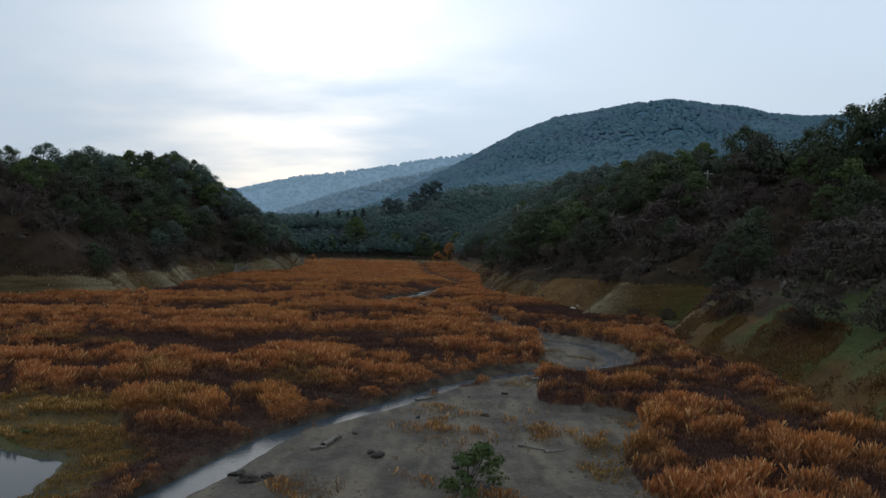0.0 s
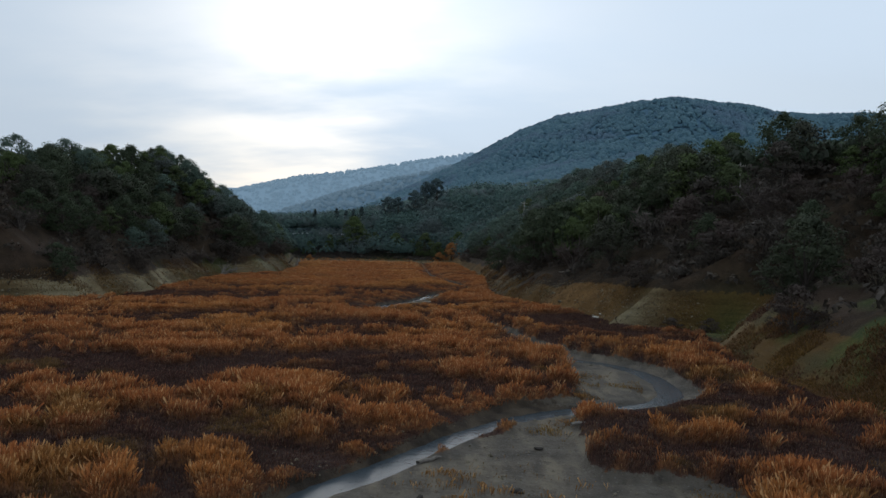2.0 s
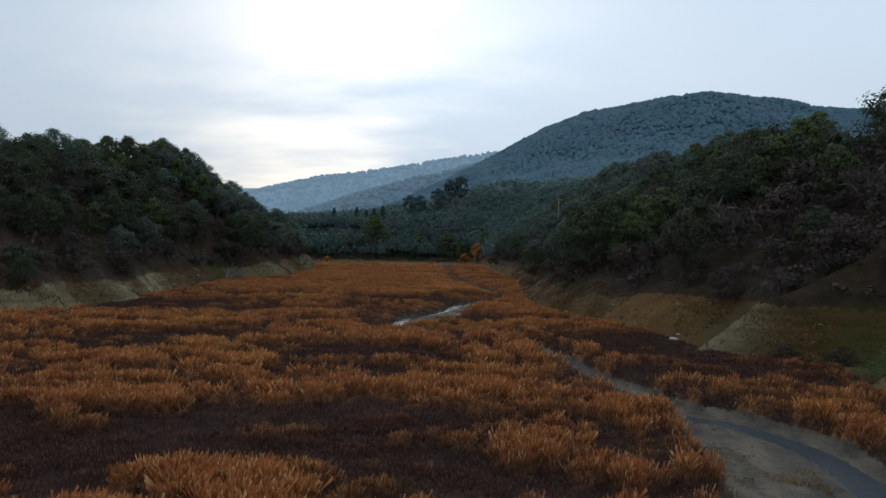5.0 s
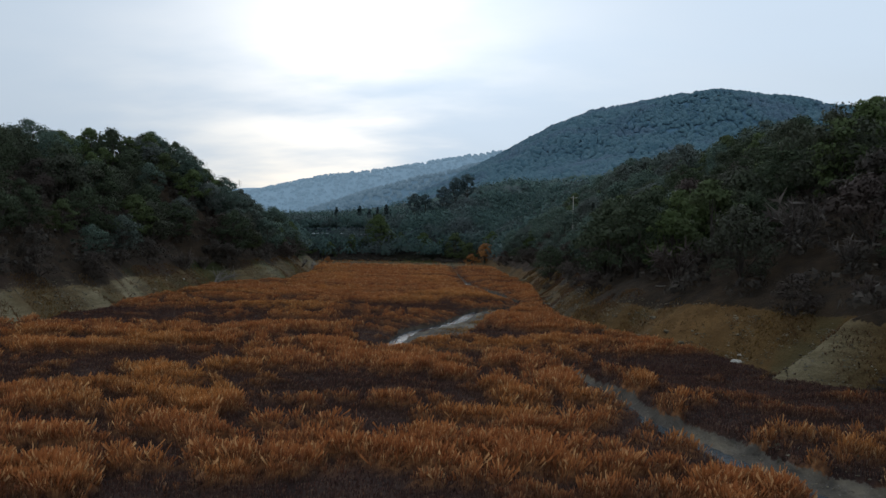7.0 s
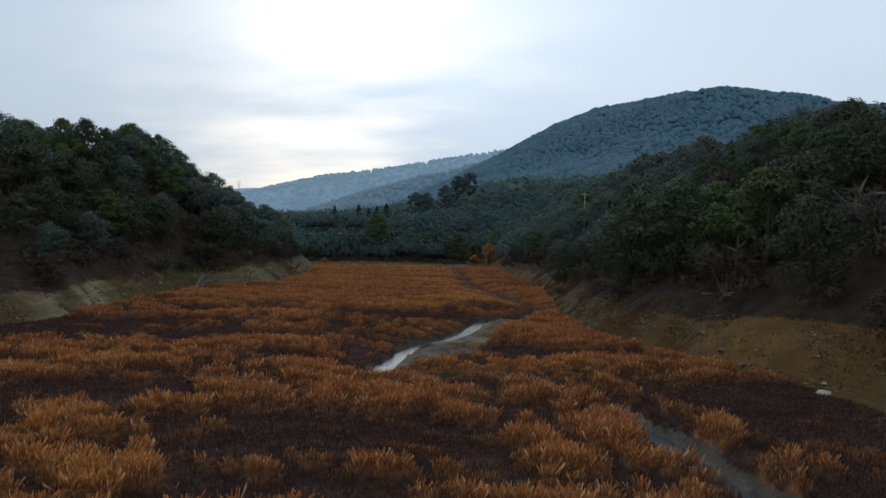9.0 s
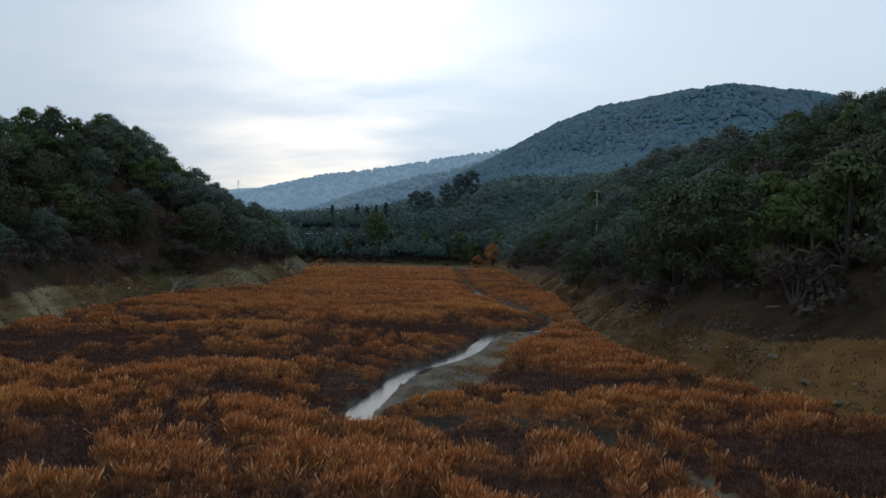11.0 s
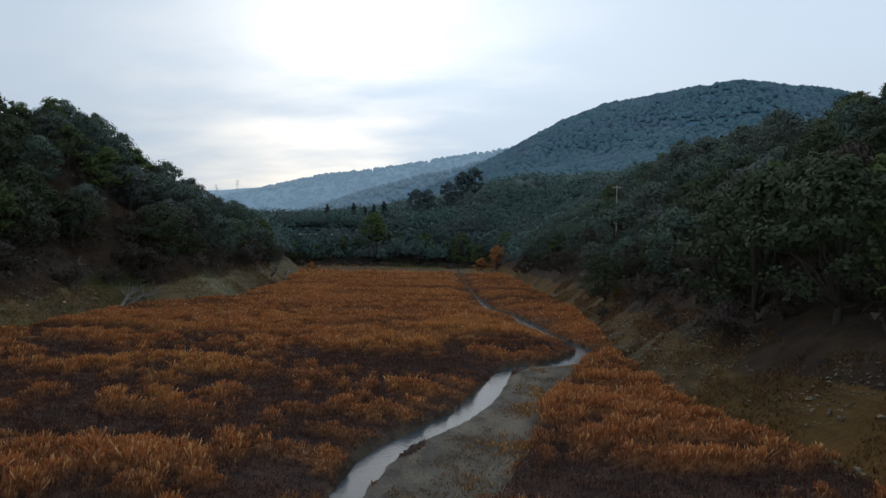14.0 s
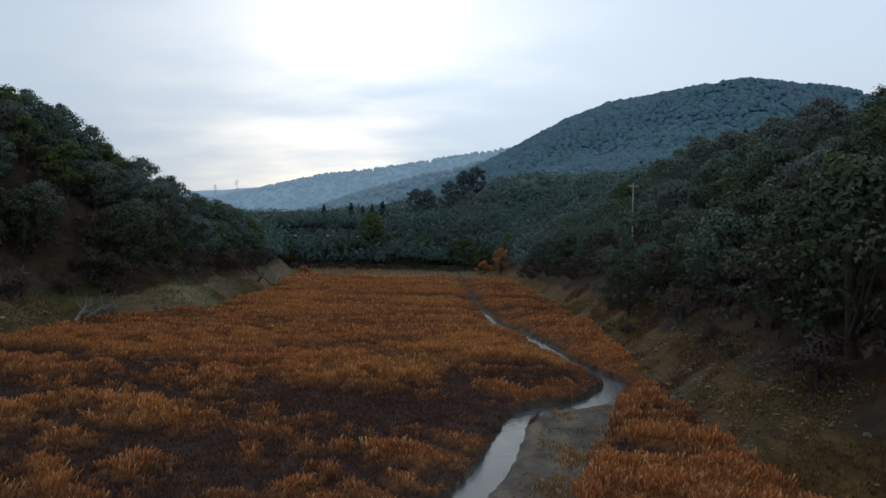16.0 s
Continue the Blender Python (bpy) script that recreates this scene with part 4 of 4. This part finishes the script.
def lump_woods(name, x0, x1, y0, y1, count, tall, lumps, leaf, seed, label, test=None, rise=1.2):
    """Woods far off: each crown a cluster of small uneven domes."""
    rng = np.random.default_rng(seed)
    px, py = rng.uniform(x0, x1, count), rng.uniform(y0, y1, count)
    if test is not None:
        ok = test(px, py)
        px, py = px[ok], py[ok]
    z = sample(px, py)["z"]
    size = tall * rng.uniform(0.55, 1.15, len(px)) * (0.7 + 0.6 * fbm(px / 60, py / 60, seed))
    k = len(px) * lumps
    big = np.repeat(size, lumps)
    first = np.tile(np.arange(lumps) == 0, len(px))
    r = big * np.where(first, 0.36, rng.uniform(0.14, 0.26, k))
    a, reach = rng.uniform(0, 6.283, k), big * np.where(first, 0.0, rng.uniform(0.22, 0.50, k))
    cx, cy = np.repeat(px, lumps) + np.cos(a) * reach, np.repeat(py, lumps) + np.sin(a) * reach
    cz = np.repeat(z, lumps) + big * np.where(first, 0.42 if lumps > 1 else 0.24, rng.uniform(0.02, 0.66, k))
    ring = [(math.cos(i * math.pi / 3 + 0.5 * j) * w_, math.sin(i * math.pi / 3 + 0.5 * j) * w_, h_) for j, (w_, h_) in enumerate(((1.0, -0.6), (0.86, 0.38))) for i in range(6)] + [(0, 0, 1.0)]
    shape = np.array(ring)[None] * rng.uniform(0.72, 1.22, (k, 13, 1)) * r[:, None, None]
    turn = rng.uniform(0, 6.283, k)[:, None]
    vx = shape[:, :, 0] * np.cos(turn) - shape[:, :, 1] * np.sin(turn) + cx[:, None]
    vy = shape[:, :, 0] * np.sin(turn) + shape[:, :, 1] * np.cos(turn) + cy[:, None]
    vz = shape[:, :, 2] * 0.9 + cz[:, None]
    tri = [t for i in range(6) for t in ((i, (i + 1) % 6, 6 + i), ((i + 1) % 6, 6 + (i + 1) % 6, 6 + i))] + [(6 + i, 6 + (i + 1) % 6, 12) for i in range(6)]
    f = (np.array(tri)[None] + 13 * np.arange(k)[:, None, None]).reshape(-1, 3)
    away = shape / (np.linalg.norm(shape, axis=2)[:, :, None] + 1e-9)
    ca, sa = np.cos(turn), np.sin(turn)
    # normals tilted upwards to flatten the shading, as haze would
    soft = np.stack([away[:, :, 0] * ca - away[:, :, 1] * sa, away[:, :, 0] * sa + away[:, :, 1] * ca, away[:, :, 2] + rise], -1)
    ob = new(name, mesh_from(name, np.stack([vx, vy, vz], -1).reshape(-1, 3), f, leaf, None, True, soft.reshape(-1, 3)))
    return tagged(ob, label, "woods", kind="stuff")


lump_woods("valley_woods", -190, 140, 506, 640, 3000, 10, 4, HAZED_VALLEY_LEAF, 81, "mixed green woods up the hill behind the valley head, tinted with haze", None, 1.0)
far_woods("valley_woods", -190, 120, 428, 512, 1150, 14, 0.95, 190, HAZED_VALLEY_LEAF, 80, "leafy mixed trees closing the head of the valley", lambda x, y: ~((y > 444) & (y < 455) & (x > -102) & (x < -62)))
far_woods("valley_woods", -190, 120, 505, 600, 900, 13, 1.1, 70, HAZED_VALLEY_LEAF, 96, "leafy treetops over the valley woods")
lump_woods("hill_woods", -330, 620, 600, 1060, 30000, 9, 1, HAZED_FAR_LEAF, 82, "woods covering the large rounded hill, blue-green from painted haze", lambda x, y: (x < 0.62 * y + 60) & (x > -0.33 * y))
lump_woods("middle_woods", -420, 160, 1120, 1240, 1500, 13, 1, HAZED_MID_LEAF, 90, "woods on a low ridge before the far one, haze painted and glowing")
lump_woods("ridge_woods", -950, 260, 1330, 1600, 4000, 13, 1, HAZED_RIDGE_LEAF, 83, "woods along the distant ridge, blue haze painted and glowing")
far_woods("slope_scrub", -150, -58, 60, 430, 3600, 3.4, 0.60, 26, SHRUB_LEAF, 84, "brown undergrowth between the trees of the slope", lambda x, y: sample(x, y)["dl"] > 6.5)
far_woods("slope_scrub", 10, 120, 40, 430, 3800, 3.4, 0.60, 26, SHRUB_LEAF, 85, "brown undergrowth between the trees of the slope", lambda x, y: sample(x, y)["dr"] > 6.5)
far_woods("slope_woods", -175, -70, 50, 330, 650, 8.0, 1.3, 60, OAK_WOODS, 86, "dark oaks along the top of the slope", lambda x, y: (sample(x, y)["dl"] > 42) & (sample(x, y)["dl"] < 68))
far_woods("slope_woods", 40, 175, 40, 330, 900, 8.5, 1.3, 60, OAK_WOODS, 87, "dark oaks along the top of the slope", lambda x, y: (sample(x, y)["dr"] > 46) & (sample(x, y)["dr"] < 90))
far_woods("slope_woods", -165, -60, 325, 445, 420, 11, 1.0, 64, HAZED_VALLEY_LEAF, 88, "dark oaks along the foot of the valley slope, tinted with haze", lambda x, y: sample(x, y)["dl"] > 5)
far_woods("slope_woods", -6, 170, 325, 445, 640, 11, 1.0, 64, HAZED_VALLEY_LEAF, 89, "dark oaks along the foot of the valley slope, tinted with haze", lambda x, y: sample(x, y)["dr"] > 4)
far_woods("edge_scrub", -100, 6, 368, 434, 420, 3.2, 0.7, 40, SHRUB_LEAF, 95, "low dull scrub at the far edge of the flats", lambda x, y: (sample(x, y)["floor"] > 0.3) & (vnoise(x * 0.11, y * 0.14, 99) * 0.8 + 0.35 < (y - 360) / 74))

# ---- poles, wrecks of trees, stones, cars ----


def timber(points, radii, sides=8):
    return tube(points, radii, sides)


def utility_pole(x, y, top, arm_turn):
    """A wooden power pole with one crossarm, braces and insulators."""
    base = height(x, y)
    tall = top - base
    root = new("utility_pole")
    root.matrix_basis = pose(x, y, base, 0, 0, arm_turn)
    v, f = timber([(0, 0, -1.0), (0, 0, tall * 0.5), (0, 0, tall)], [0.20, 0.17, 0.13])
    part("shaft", mesh_from("shaft", v, f, POLE_WOOD, None, True), root)
    z = tall - 0.7
    arm = [(-1.25, -0.16, z - 0.07), (1.25, -0.16, z - 0.07), (1.25, -0.28, z - 0.07), (-1.25, -0.28, z - 0.07)]
    arm += [(a, b, z + 0.07) for a, b, _ in arm]
    part("crossarm", mesh_from("crossarm", arm, [(0, 3, 2, 1), (4, 5, 6, 7), (0, 1, 5, 4), (1, 2, 6, 5), (2, 3, 7, 6), (3, 0, 4, 7)], POLE_WOOD), root)
    for s in (-1, 1):
        v, f = timber([(s * 0.7, -0.2, z - 0.06), (s * 0.1, -0.16, z - 0.75)], [0.025, 0.025], 4)
        part("brace", mesh_from("brace", v, f, STONE), root)
    for s in (-1.15, -0.55, 0.55, 1.15):
        v, f = timber([(s, -0.22, z + 0.06), (s, -0.22, z + 0.16), (s, -0.22, z + 0.30), (s, -0.22, z + 0.34)], [0.03, 0.07, 0.06, 0.02], 6)
        part("insulator", mesh_from("insulator", v, f, PALE_STONE), root)
    return tagged(root, "weathered wooden power pole with a single crossarm", "utility pole", "power poles")


utility_pole(29.9, 271, 27.6, 12)
utility_pole(56.4, 144, 28.0, 30)


def pylon(x, y, tall):
    """A lattice transmission tower on the far ridge."""
    base = height(x, y)
    root = new("pylon")
    root.matrix_basis = pose(x, y, base, 0, 0, 20)
    for sx in (-1, 1):
        for sy in (-1, 1):
            v, f = timber([(sx * 3.2, sy * 3.2, -2), (sx * 0.9, sy * 0.9, tall * 0.7), (0, 0, tall)], [0.32, 0.28, 0.2], 4)
            part("leg", mesh_from("leg", v, f, STONE), root)
    for h, r in ((0.68, 5.0), (0.80, 6.0), (0.92, 4.5)):
        v, f = timber([(-r, 0, tall * h), (0, 0, tall * (h + 0.03)), (r, 0, tall * h)], [0.15, 0.3, 0.15], 4)
        part("crossarm", mesh_from("crossarm", v, f, STONE), root)
    return tagged(root, "grey lattice transmission tower on the distant ridge", "pylon", "pylons on the ridge")


pylon(-525, 1545, 34)
pylon(-572, 1545, 32)


def log(x, y, length, thick, turn, tilt=0.0, label="bleached driftwood log lying on the silt"):
    """A broken log with two stubs of branches."""
    root = new("log")
    root.matrix_basis = pose(x, y, height(x, y) + thick * 0.7, 0, -tilt, turn)
    rng = np.random.default_rng(int(abs(x * 13 + y * 7)))
    pts = [(length * (k / 5 - 0.5), rng.normal(0, thick * 0.35), rng.normal(0, thick * 0.15)) for k in range(6)]
    v, f = timber(pts, [thick * 1.1, thick, thick * 0.95, thick * 0.85, thick * 0.7, thick * 0.45], 8)
    part("stem", mesh_from("stem", v, f, PALE_BARK, None, True), root)
    for k in (2, 4):
        a = Vector(pts[k])
        v, f = timber([tuple(a), tuple(a + Vector((0.2, rng.normal(0, 0.5), 0.5)) * length * 0.16)], [thick * 0.45, thick * 0.12], 5)
        part("stub", mesh_from("stub", v, f, PALE_BARK), root)
    return tagged(root, label, "log", "driftwood logs")


for row in [(-6.3, 39.3, 2.2, 0.16, 70), (-6.9, 38.1, 0.9, 0.12, 15), (5.6, 38.9, 1.8, 0.10, -35), (6.6, 38.4, 1.4, 0.08, 20), (4.9, 39.6, 1.0, 0.07, 60), (-1.2, 50.2, 1.6, 0.12, 40), (1.8, 169.5, 2.4, 0.16, 95), (4.2, 171.3, 2.0, 0.20, 20),
            (24.5, 146.5, 3.2, 0.12, 40), (22.0, 139.0, 2.4, 0.10, 10), (8.4, 57.0, 1.6, 0.12, 25), (2.5, 36.0, 0.7, 0.10, 100)]:
    log(*row)
log(-54, 338, 24, 0.35, 78, 0, "long fallen trunk lying across the far reeds")


def fallen_tree(x, y, length, turn, seed, label):
    """An uprooted grey tree: a trunk with a tangle of bare branches."""
    rng = np.random.default_rng(seed)
    root = new("fallen_tree")
    root.matrix_basis = pose(x, y, height(x, y) + 0.4, 0, -14, turn)
    v, f = timber([(0, 0, 0.0), (length * 0.5, 0.2, 0.7), (length, -0.2, 0.5)], [0.32, 0.22, 0.08])
    part("trunk", mesh_from("trunk", v, f, PALE_BARK, None, True), root)
    for k in range(34):
        s = rng.uniform(0.15, 1.0)
        a = np.array([length * s, 0, 0.5])
        d = rng.normal(0, 1, 3) * np.array([0.8, 1.0, 0.55]) + np.array([0.4, 0, 0.28])
        d = d / np.linalg.norm(d) * rng.uniform(1.0, 3.4)
        mid = a + d * 0.5 + rng.normal(0, 0.15, 3)
        v, f = timber([tuple(a), tuple(mid), tuple(a + d)], [0.11, 0.06, 0.02], 4)
        part("branch", mesh_from("branch", v, f, PALE_BARK), root)
    return tagged(root, label, "dead tree", "fallen trees")


fallen_tree(-64.5, 208, 8.0, 100, 1, "grey uprooted tree tangled at the foot of the bank")
fallen_tree(-65.5, 212, 6.0, 60, 2, "pile of grey driftwood branches on the clay bank")
fallen_tree(-62, 297, 7.0, 100, 3, "dead tree leaning down the pale clay bank")
fallen_tree(-63, 286, 5.5, -60, 4, "grey fallen branches below the wood's edge")
fallen_tree(-36, 436, 10.0, 20, 5, "heap of pale fallen timber at the valley head")


def rock_mesh(seed, stone):
    """One weathered stone of about half a metre."""
    rng = np.random.default_rng(seed)
    bm = bmesh.new()
    bmesh.ops.create_icosphere(bm, subdivisions=2, radius=0.5)
    for vert in bm.verts:
        d = noise.noise(vert.co * 2.2 + Vector((seed * 3.1, 0, 0)))
        vert.co = Vector((vert.co.x * 1.2, vert.co.y, vert.co.z * 0.6)) * (1 + 0.75 * d)
    me = bpy.data.meshes.new("boulder")
    bm.to_mesh(me)
    bm.free()
    me.materials.append(stone)
    return me


boulder_meshes = [rock_mesh(s, STONE) for s in (1, 2, 3)] + [rock_mesh(4, PALE_STONE)]
random.seed(9)
spots = [(22.6, 116.6, 0.8, 3), (24.0, 119.0, 0.45, 3)]
for k in range(46):
    y = random.uniform(118, 205)
    spots.append((float(toe_right(y)) + random.uniform(-0.5, 4.5), y, random.uniform(0.25, 0.7), k % 3))
for k in range(22):
    y = random.uniform(135, 235)
    spots.append((float(toe_left(y)) - random.uniform(-0.5, 4.0), y, random.uniform(0.3, 0.9), k % 4))
for x, y, s, k in spots:
    ob = new("boulder", boulder_meshes[k])
    ob.matrix_basis = Matrix.Translation((x, y, height(x, y) + 0.12 * s)) @ Matrix.Rotation(random.uniform(0, 6.28), 4, "Z") @ Matrix.Scale(s, 4)
    tagged(ob, "white weathered boulder on the clay bank" if k == 3 else "rough grey-brown stone lying on the bank", "rock", "stones on the banks")


CLOD = plain_material("dark_mud_clod", (0.022, 0.018, 0.015), (0.060, 0.050, 0.040), 0.95, 3.0)
clod_meshes = [rock_mesh(s, CLOD) for s in (6, 7)]
for i, (x, y, s) in enumerate([(-3.4, 37, 1.1), (-3.9, 37.6, 0.7), (-9.4, 33, 1.6), (-10.2, 33.8, 1.2), (-8.6, 33.4, 1.0), (3.0, 46.0, 0.9), (-5.2, 41.0, 0.6), (5.0, 52.5, 0.8), (0.8, 35.0, 0.8), (6.8, 44.5, 0.6), (-1.5, 45.0, 0.5)]):
    ob = new("mud_clod", clod_meshes[i % 2])
    ob.matrix_basis = Matrix.Translation((x, y, height(x, y) + 0.05)) @ Matrix.Rotation(i * 1.3, 4, "Z") @ Matrix.Diagonal((s * 0.6, s * 0.55, s * 0.45, 1))
    tagged(ob, "dark clod of dried mud and roots on the silt", "mud", "mud clods")


def rubble(x_of, y0, y1, count, seed, reach, label, size=1.0):
    """Loose stones beyond counting, as small six-cornered lumps."""
    rng = np.random.default_rng(seed)
    y = rng.uniform(y0, y1, count)
    x = x_of(y) + reach * rng.uniform(-0.15, 1.0, count) ** 1.0
    clump = fbm(x / 4, y / 4, seed)
    ok = (clump > 0.47) & (creek_distance(x, y) > 1.2)
    x, y = x[ok], y[ok]
    z = sample(x, y)["z"]
    n = len(x)
    s = size * rng.uniform(0.05, 0.20, n) * (1 + 0.8 * (rng.uniform(0, 1, n) > 0.93))
    base = np.array([(1, 0, 0), (0, 1, 0), (-1, 0, 0), (0, -1, 0), (0, 0, 0.8), (0, 0, -0.6)], float)
    jit = base[None] * rng.uniform(0.6, 1.3, (n, 6, 1)) + rng.normal(0, 0.15, (n, 6, 3))
    a = rng.uniform(0, 6.28, n)
    rx = jit[:, :, 0] * np.cos(a)[:, None] - jit[:, :, 1] * np.sin(a)[:, None]
    ry = jit[:, :, 0] * np.sin(a)[:, None] + jit[:, :, 1] * np.cos(a)[:, None]
    v = np.stack([rx * s[:, None] * 1.3 + x[:, None], ry * s[:, None] + y[:, None], jit[:, :, 2] * s[:, None] + z[:, None] + 0.03], -1)
    tri = np.array([(0, 1, 4), (1, 2, 4), (2, 3, 4), (3, 0, 4), (1, 0, 5), (2, 1, 5), (3, 2, 5), (0, 3, 5)])
    f = (tri[None] + 6 * np.arange(n)[:, None, None]).reshape(-1, 3)
    return tagged(new("rubble", mesh_from("rubble", v.reshape(-1, 3), f, STONE)), label, "stones", kind="stuff")


rubble(toe_right, 100, 260, 13000, 91, 6.5, "loose pale stones strewn over the clay bank", 0.62)
rubble(toe_left, 125, 290, 4500, 92, -6.0, "loose pale stones strewn over the clay bank")
rubble(lambda y: -8 + 0 * y, 24, 60, 900, 93, 20.0, "gravel scattered on the grey silt", 0.45)
rubble(lambda y: 9 + 0 * y, 62, 90, 700, 94, 9.0, "gravel scattered on the grey silt", 0.45)

def bank_grass(x_of, sign, y0, y1, count, seed):
    """Thin dry grass on the clay banks."""
    rng = np.random.default_rng(seed)
    y = rng.uniform(y0, y1, count)
    x = x_of(y) + sign * rng.uniform(-1.0, 7.0, count)
    ok = rng.uniform(0, 1, count) < smooth(0.42, 0.62, fbm(x / 4, y / 4, seed)) * (1 - 0.8 * np.exp(-((y - 127) / 8) ** 2) * (sign > 0))
    x, y = x[ok], y[ok]
    z = sample(x, y)["z"]
    k = len(x)
    h, face, wv = rng.uniform(0.15, 0.45, k), rng.uniform(0, np.pi, k), rng.uniform(0.03, 0.08, k)
    p = np.stack([x, y, z - 0.03], -1)
    d = np.stack([np.cos(face) * wv, np.sin(face) * wv, 0 * h], -1)
    t = p + np.stack([rng.normal(0, 0.5, k) * h, rng.normal(0, 0.5, k) * h, h], -1)
    tone = np.repeat(rng.uniform(0, 0.22, k), 3)
    olive = np.repeat(np.clip(fbm(x / 6, y / 6, seed + 2) * 1.6 - 0.3, 0, 0.9), 3)
    # low tip values paint shade into the lower end of each blade
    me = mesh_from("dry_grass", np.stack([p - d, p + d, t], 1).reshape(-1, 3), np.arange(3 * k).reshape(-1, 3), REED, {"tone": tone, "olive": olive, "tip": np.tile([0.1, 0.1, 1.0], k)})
    return tagged(new("dry_grass", me), "thin brown and olive grass on the clay bank", "grass", kind="stuff")


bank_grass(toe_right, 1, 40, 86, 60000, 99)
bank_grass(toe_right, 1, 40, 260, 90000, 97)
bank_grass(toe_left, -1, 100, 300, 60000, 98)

# green weeds and small dry bushes on the open ground
tree_kind = Kind([lambda: tree("green_shrub", 95, 1.9, 1.3, 0.15, 22, 90, 0.13, BRIGHT_LEAF, BARK, 0.05, 0.5)], "fresh green shrub growing on bare silt", "bush", "green shrubs")
tree_kind.place(1.9, 31.8, 1.35)
for x, y, s in [(-26, 40.0, 0.5), (-28, 40.4, 0.55), (-24.6, 39.4, 0.45), (-30, 40.8, 0.5), (-27, 39.4, 0.4)]:
    tree_kind.place(x, y, s, 0.7, "low bright green weeds beside the pond")
random.seed(12)
for x, y, s in [(30, 104, 0.55), (34, 101, 0.6), (38, 97, 0.6), (15.5, 172, 0.45), (17, 181, 0.5), (14.5, 205, 0.5), (20, 156, 0.5), (16.5, 225, 0.55)]:
    scrubs.place(x, y, s, 0.8, "small scrub bush on the bare clay bank")

# ---- parked cars along the road above the valley head ----
CAR_PAINTS = [plain_material("white_paint", (0.62, 0.63, 0.64), (0.72, 0.73, 0.74), 0.35, 0.5), plain_material("silver_paint", (0.36, 0.37, 0.38), (0.44, 0.45, 0.46), 0.35, 0.5), plain_material("dark_paint", (0.03, 0.035, 0.05), (0.05, 0.055, 0.07), 0.35, 0.5)]
GLASS = plain_material("tinted_car_glass", (0.02, 0.025, 0.03), (0.03, 0.035, 0.04), 0.08, 0.5)
TYRE = plain_material("tyre_rubber", (0.015, 0.015, 0.015), (0.03, 0.03, 0.03), 0.9, 3.0)


def loft(profile, half, inset):
    """A closed car shell from a side profile, narrowed towards the top by inset."""
    n = len(profile)
    top = max(z for _, z in profile)
    v = [(x, s * (half - inset * max(0, z - 0.7) / max(top - 0.7, 0.01)), z) for s in (-1, 1) for x, z in profile]
    bm = bmesh.new()
    bv = [bm.verts.new(c) for c in v]
    bm.faces.new(bv[:n])
    bm.faces.new(bv[n:][::-1])
    for i in range(n):
        bm.faces.new([bv[(i + 1) % n], bv[i], bv[n + i], bv[n + (i + 1) % n]])
    bmesh.ops.recalc_face_normals(bm, faces=bm.faces)
    me = bpy.data.meshes.new("shell")
    bm.to_mesh(me)
    bm.free()
    return me


def car(paint):
    root = new("parked_car")
    body = loft([(-2.15, 0.35), (2.15, 0.35), (2.2, 0.7), (1.95, 0.92), (0.95, 1.0), (-1.9, 1.0), (-2.2, 0.85)], 0.88, 0.05)
    body.materials.append(paint)
    part("body", body, root)
    cabin = loft([(-1.75, 0.98), (0.95, 0.98), (0.25, 1.46), (-1.3, 1.48)], 0.80, 0.16)
    cabin.materials.append(GLASS)
    part("window_band", cabin, root)
    roof = loft([(-1.32, 1.47), (0.28, 1.45), (0.15, 1.53), (-1.2, 1.54)], 0.66, 0.02)
    roof.materials.append(paint)
    part("roof", roof, root)
    for x in (-1.35, 1.35):
        for y in (-0.82, 0.82):
            v, f = timber([(x, y - 0.1, 0.33), (x, y + 0.1, 0.33)], [0.33, 0.33], 12)
            part("wheel", mesh_from("wheel", v, f, TYRE), root)
    return root


CARS = [car(p) for p in CAR_PAINTS]
CAR_LABELS = ["white parked car on the road above the valley", "silver parked car on the road above the valley", "dark parked car on the road above the valley"]
for i, x in enumerate((-97, -91.5, -86, -81, -75.5, -70, -65)):
    m = Matrix.Translation((x, 452 + 0.4 * (i % 2), height(x, 452) + 0.55)) @ Matrix.Rotation(radians(4 * (i % 3) + (90 if i == 3 else 0)), 4, "Z")
    k = (0, 1, 2, 0, 0, 1, 0)[i]
    if i < 3:
        CARS[i].matrix_basis = m
        ob = CARS[i]
        k = i
    else:
        ob = copy_thing(CARS[k], m)
    tagged(ob, CAR_LABELS[k], "car", "parked cars")
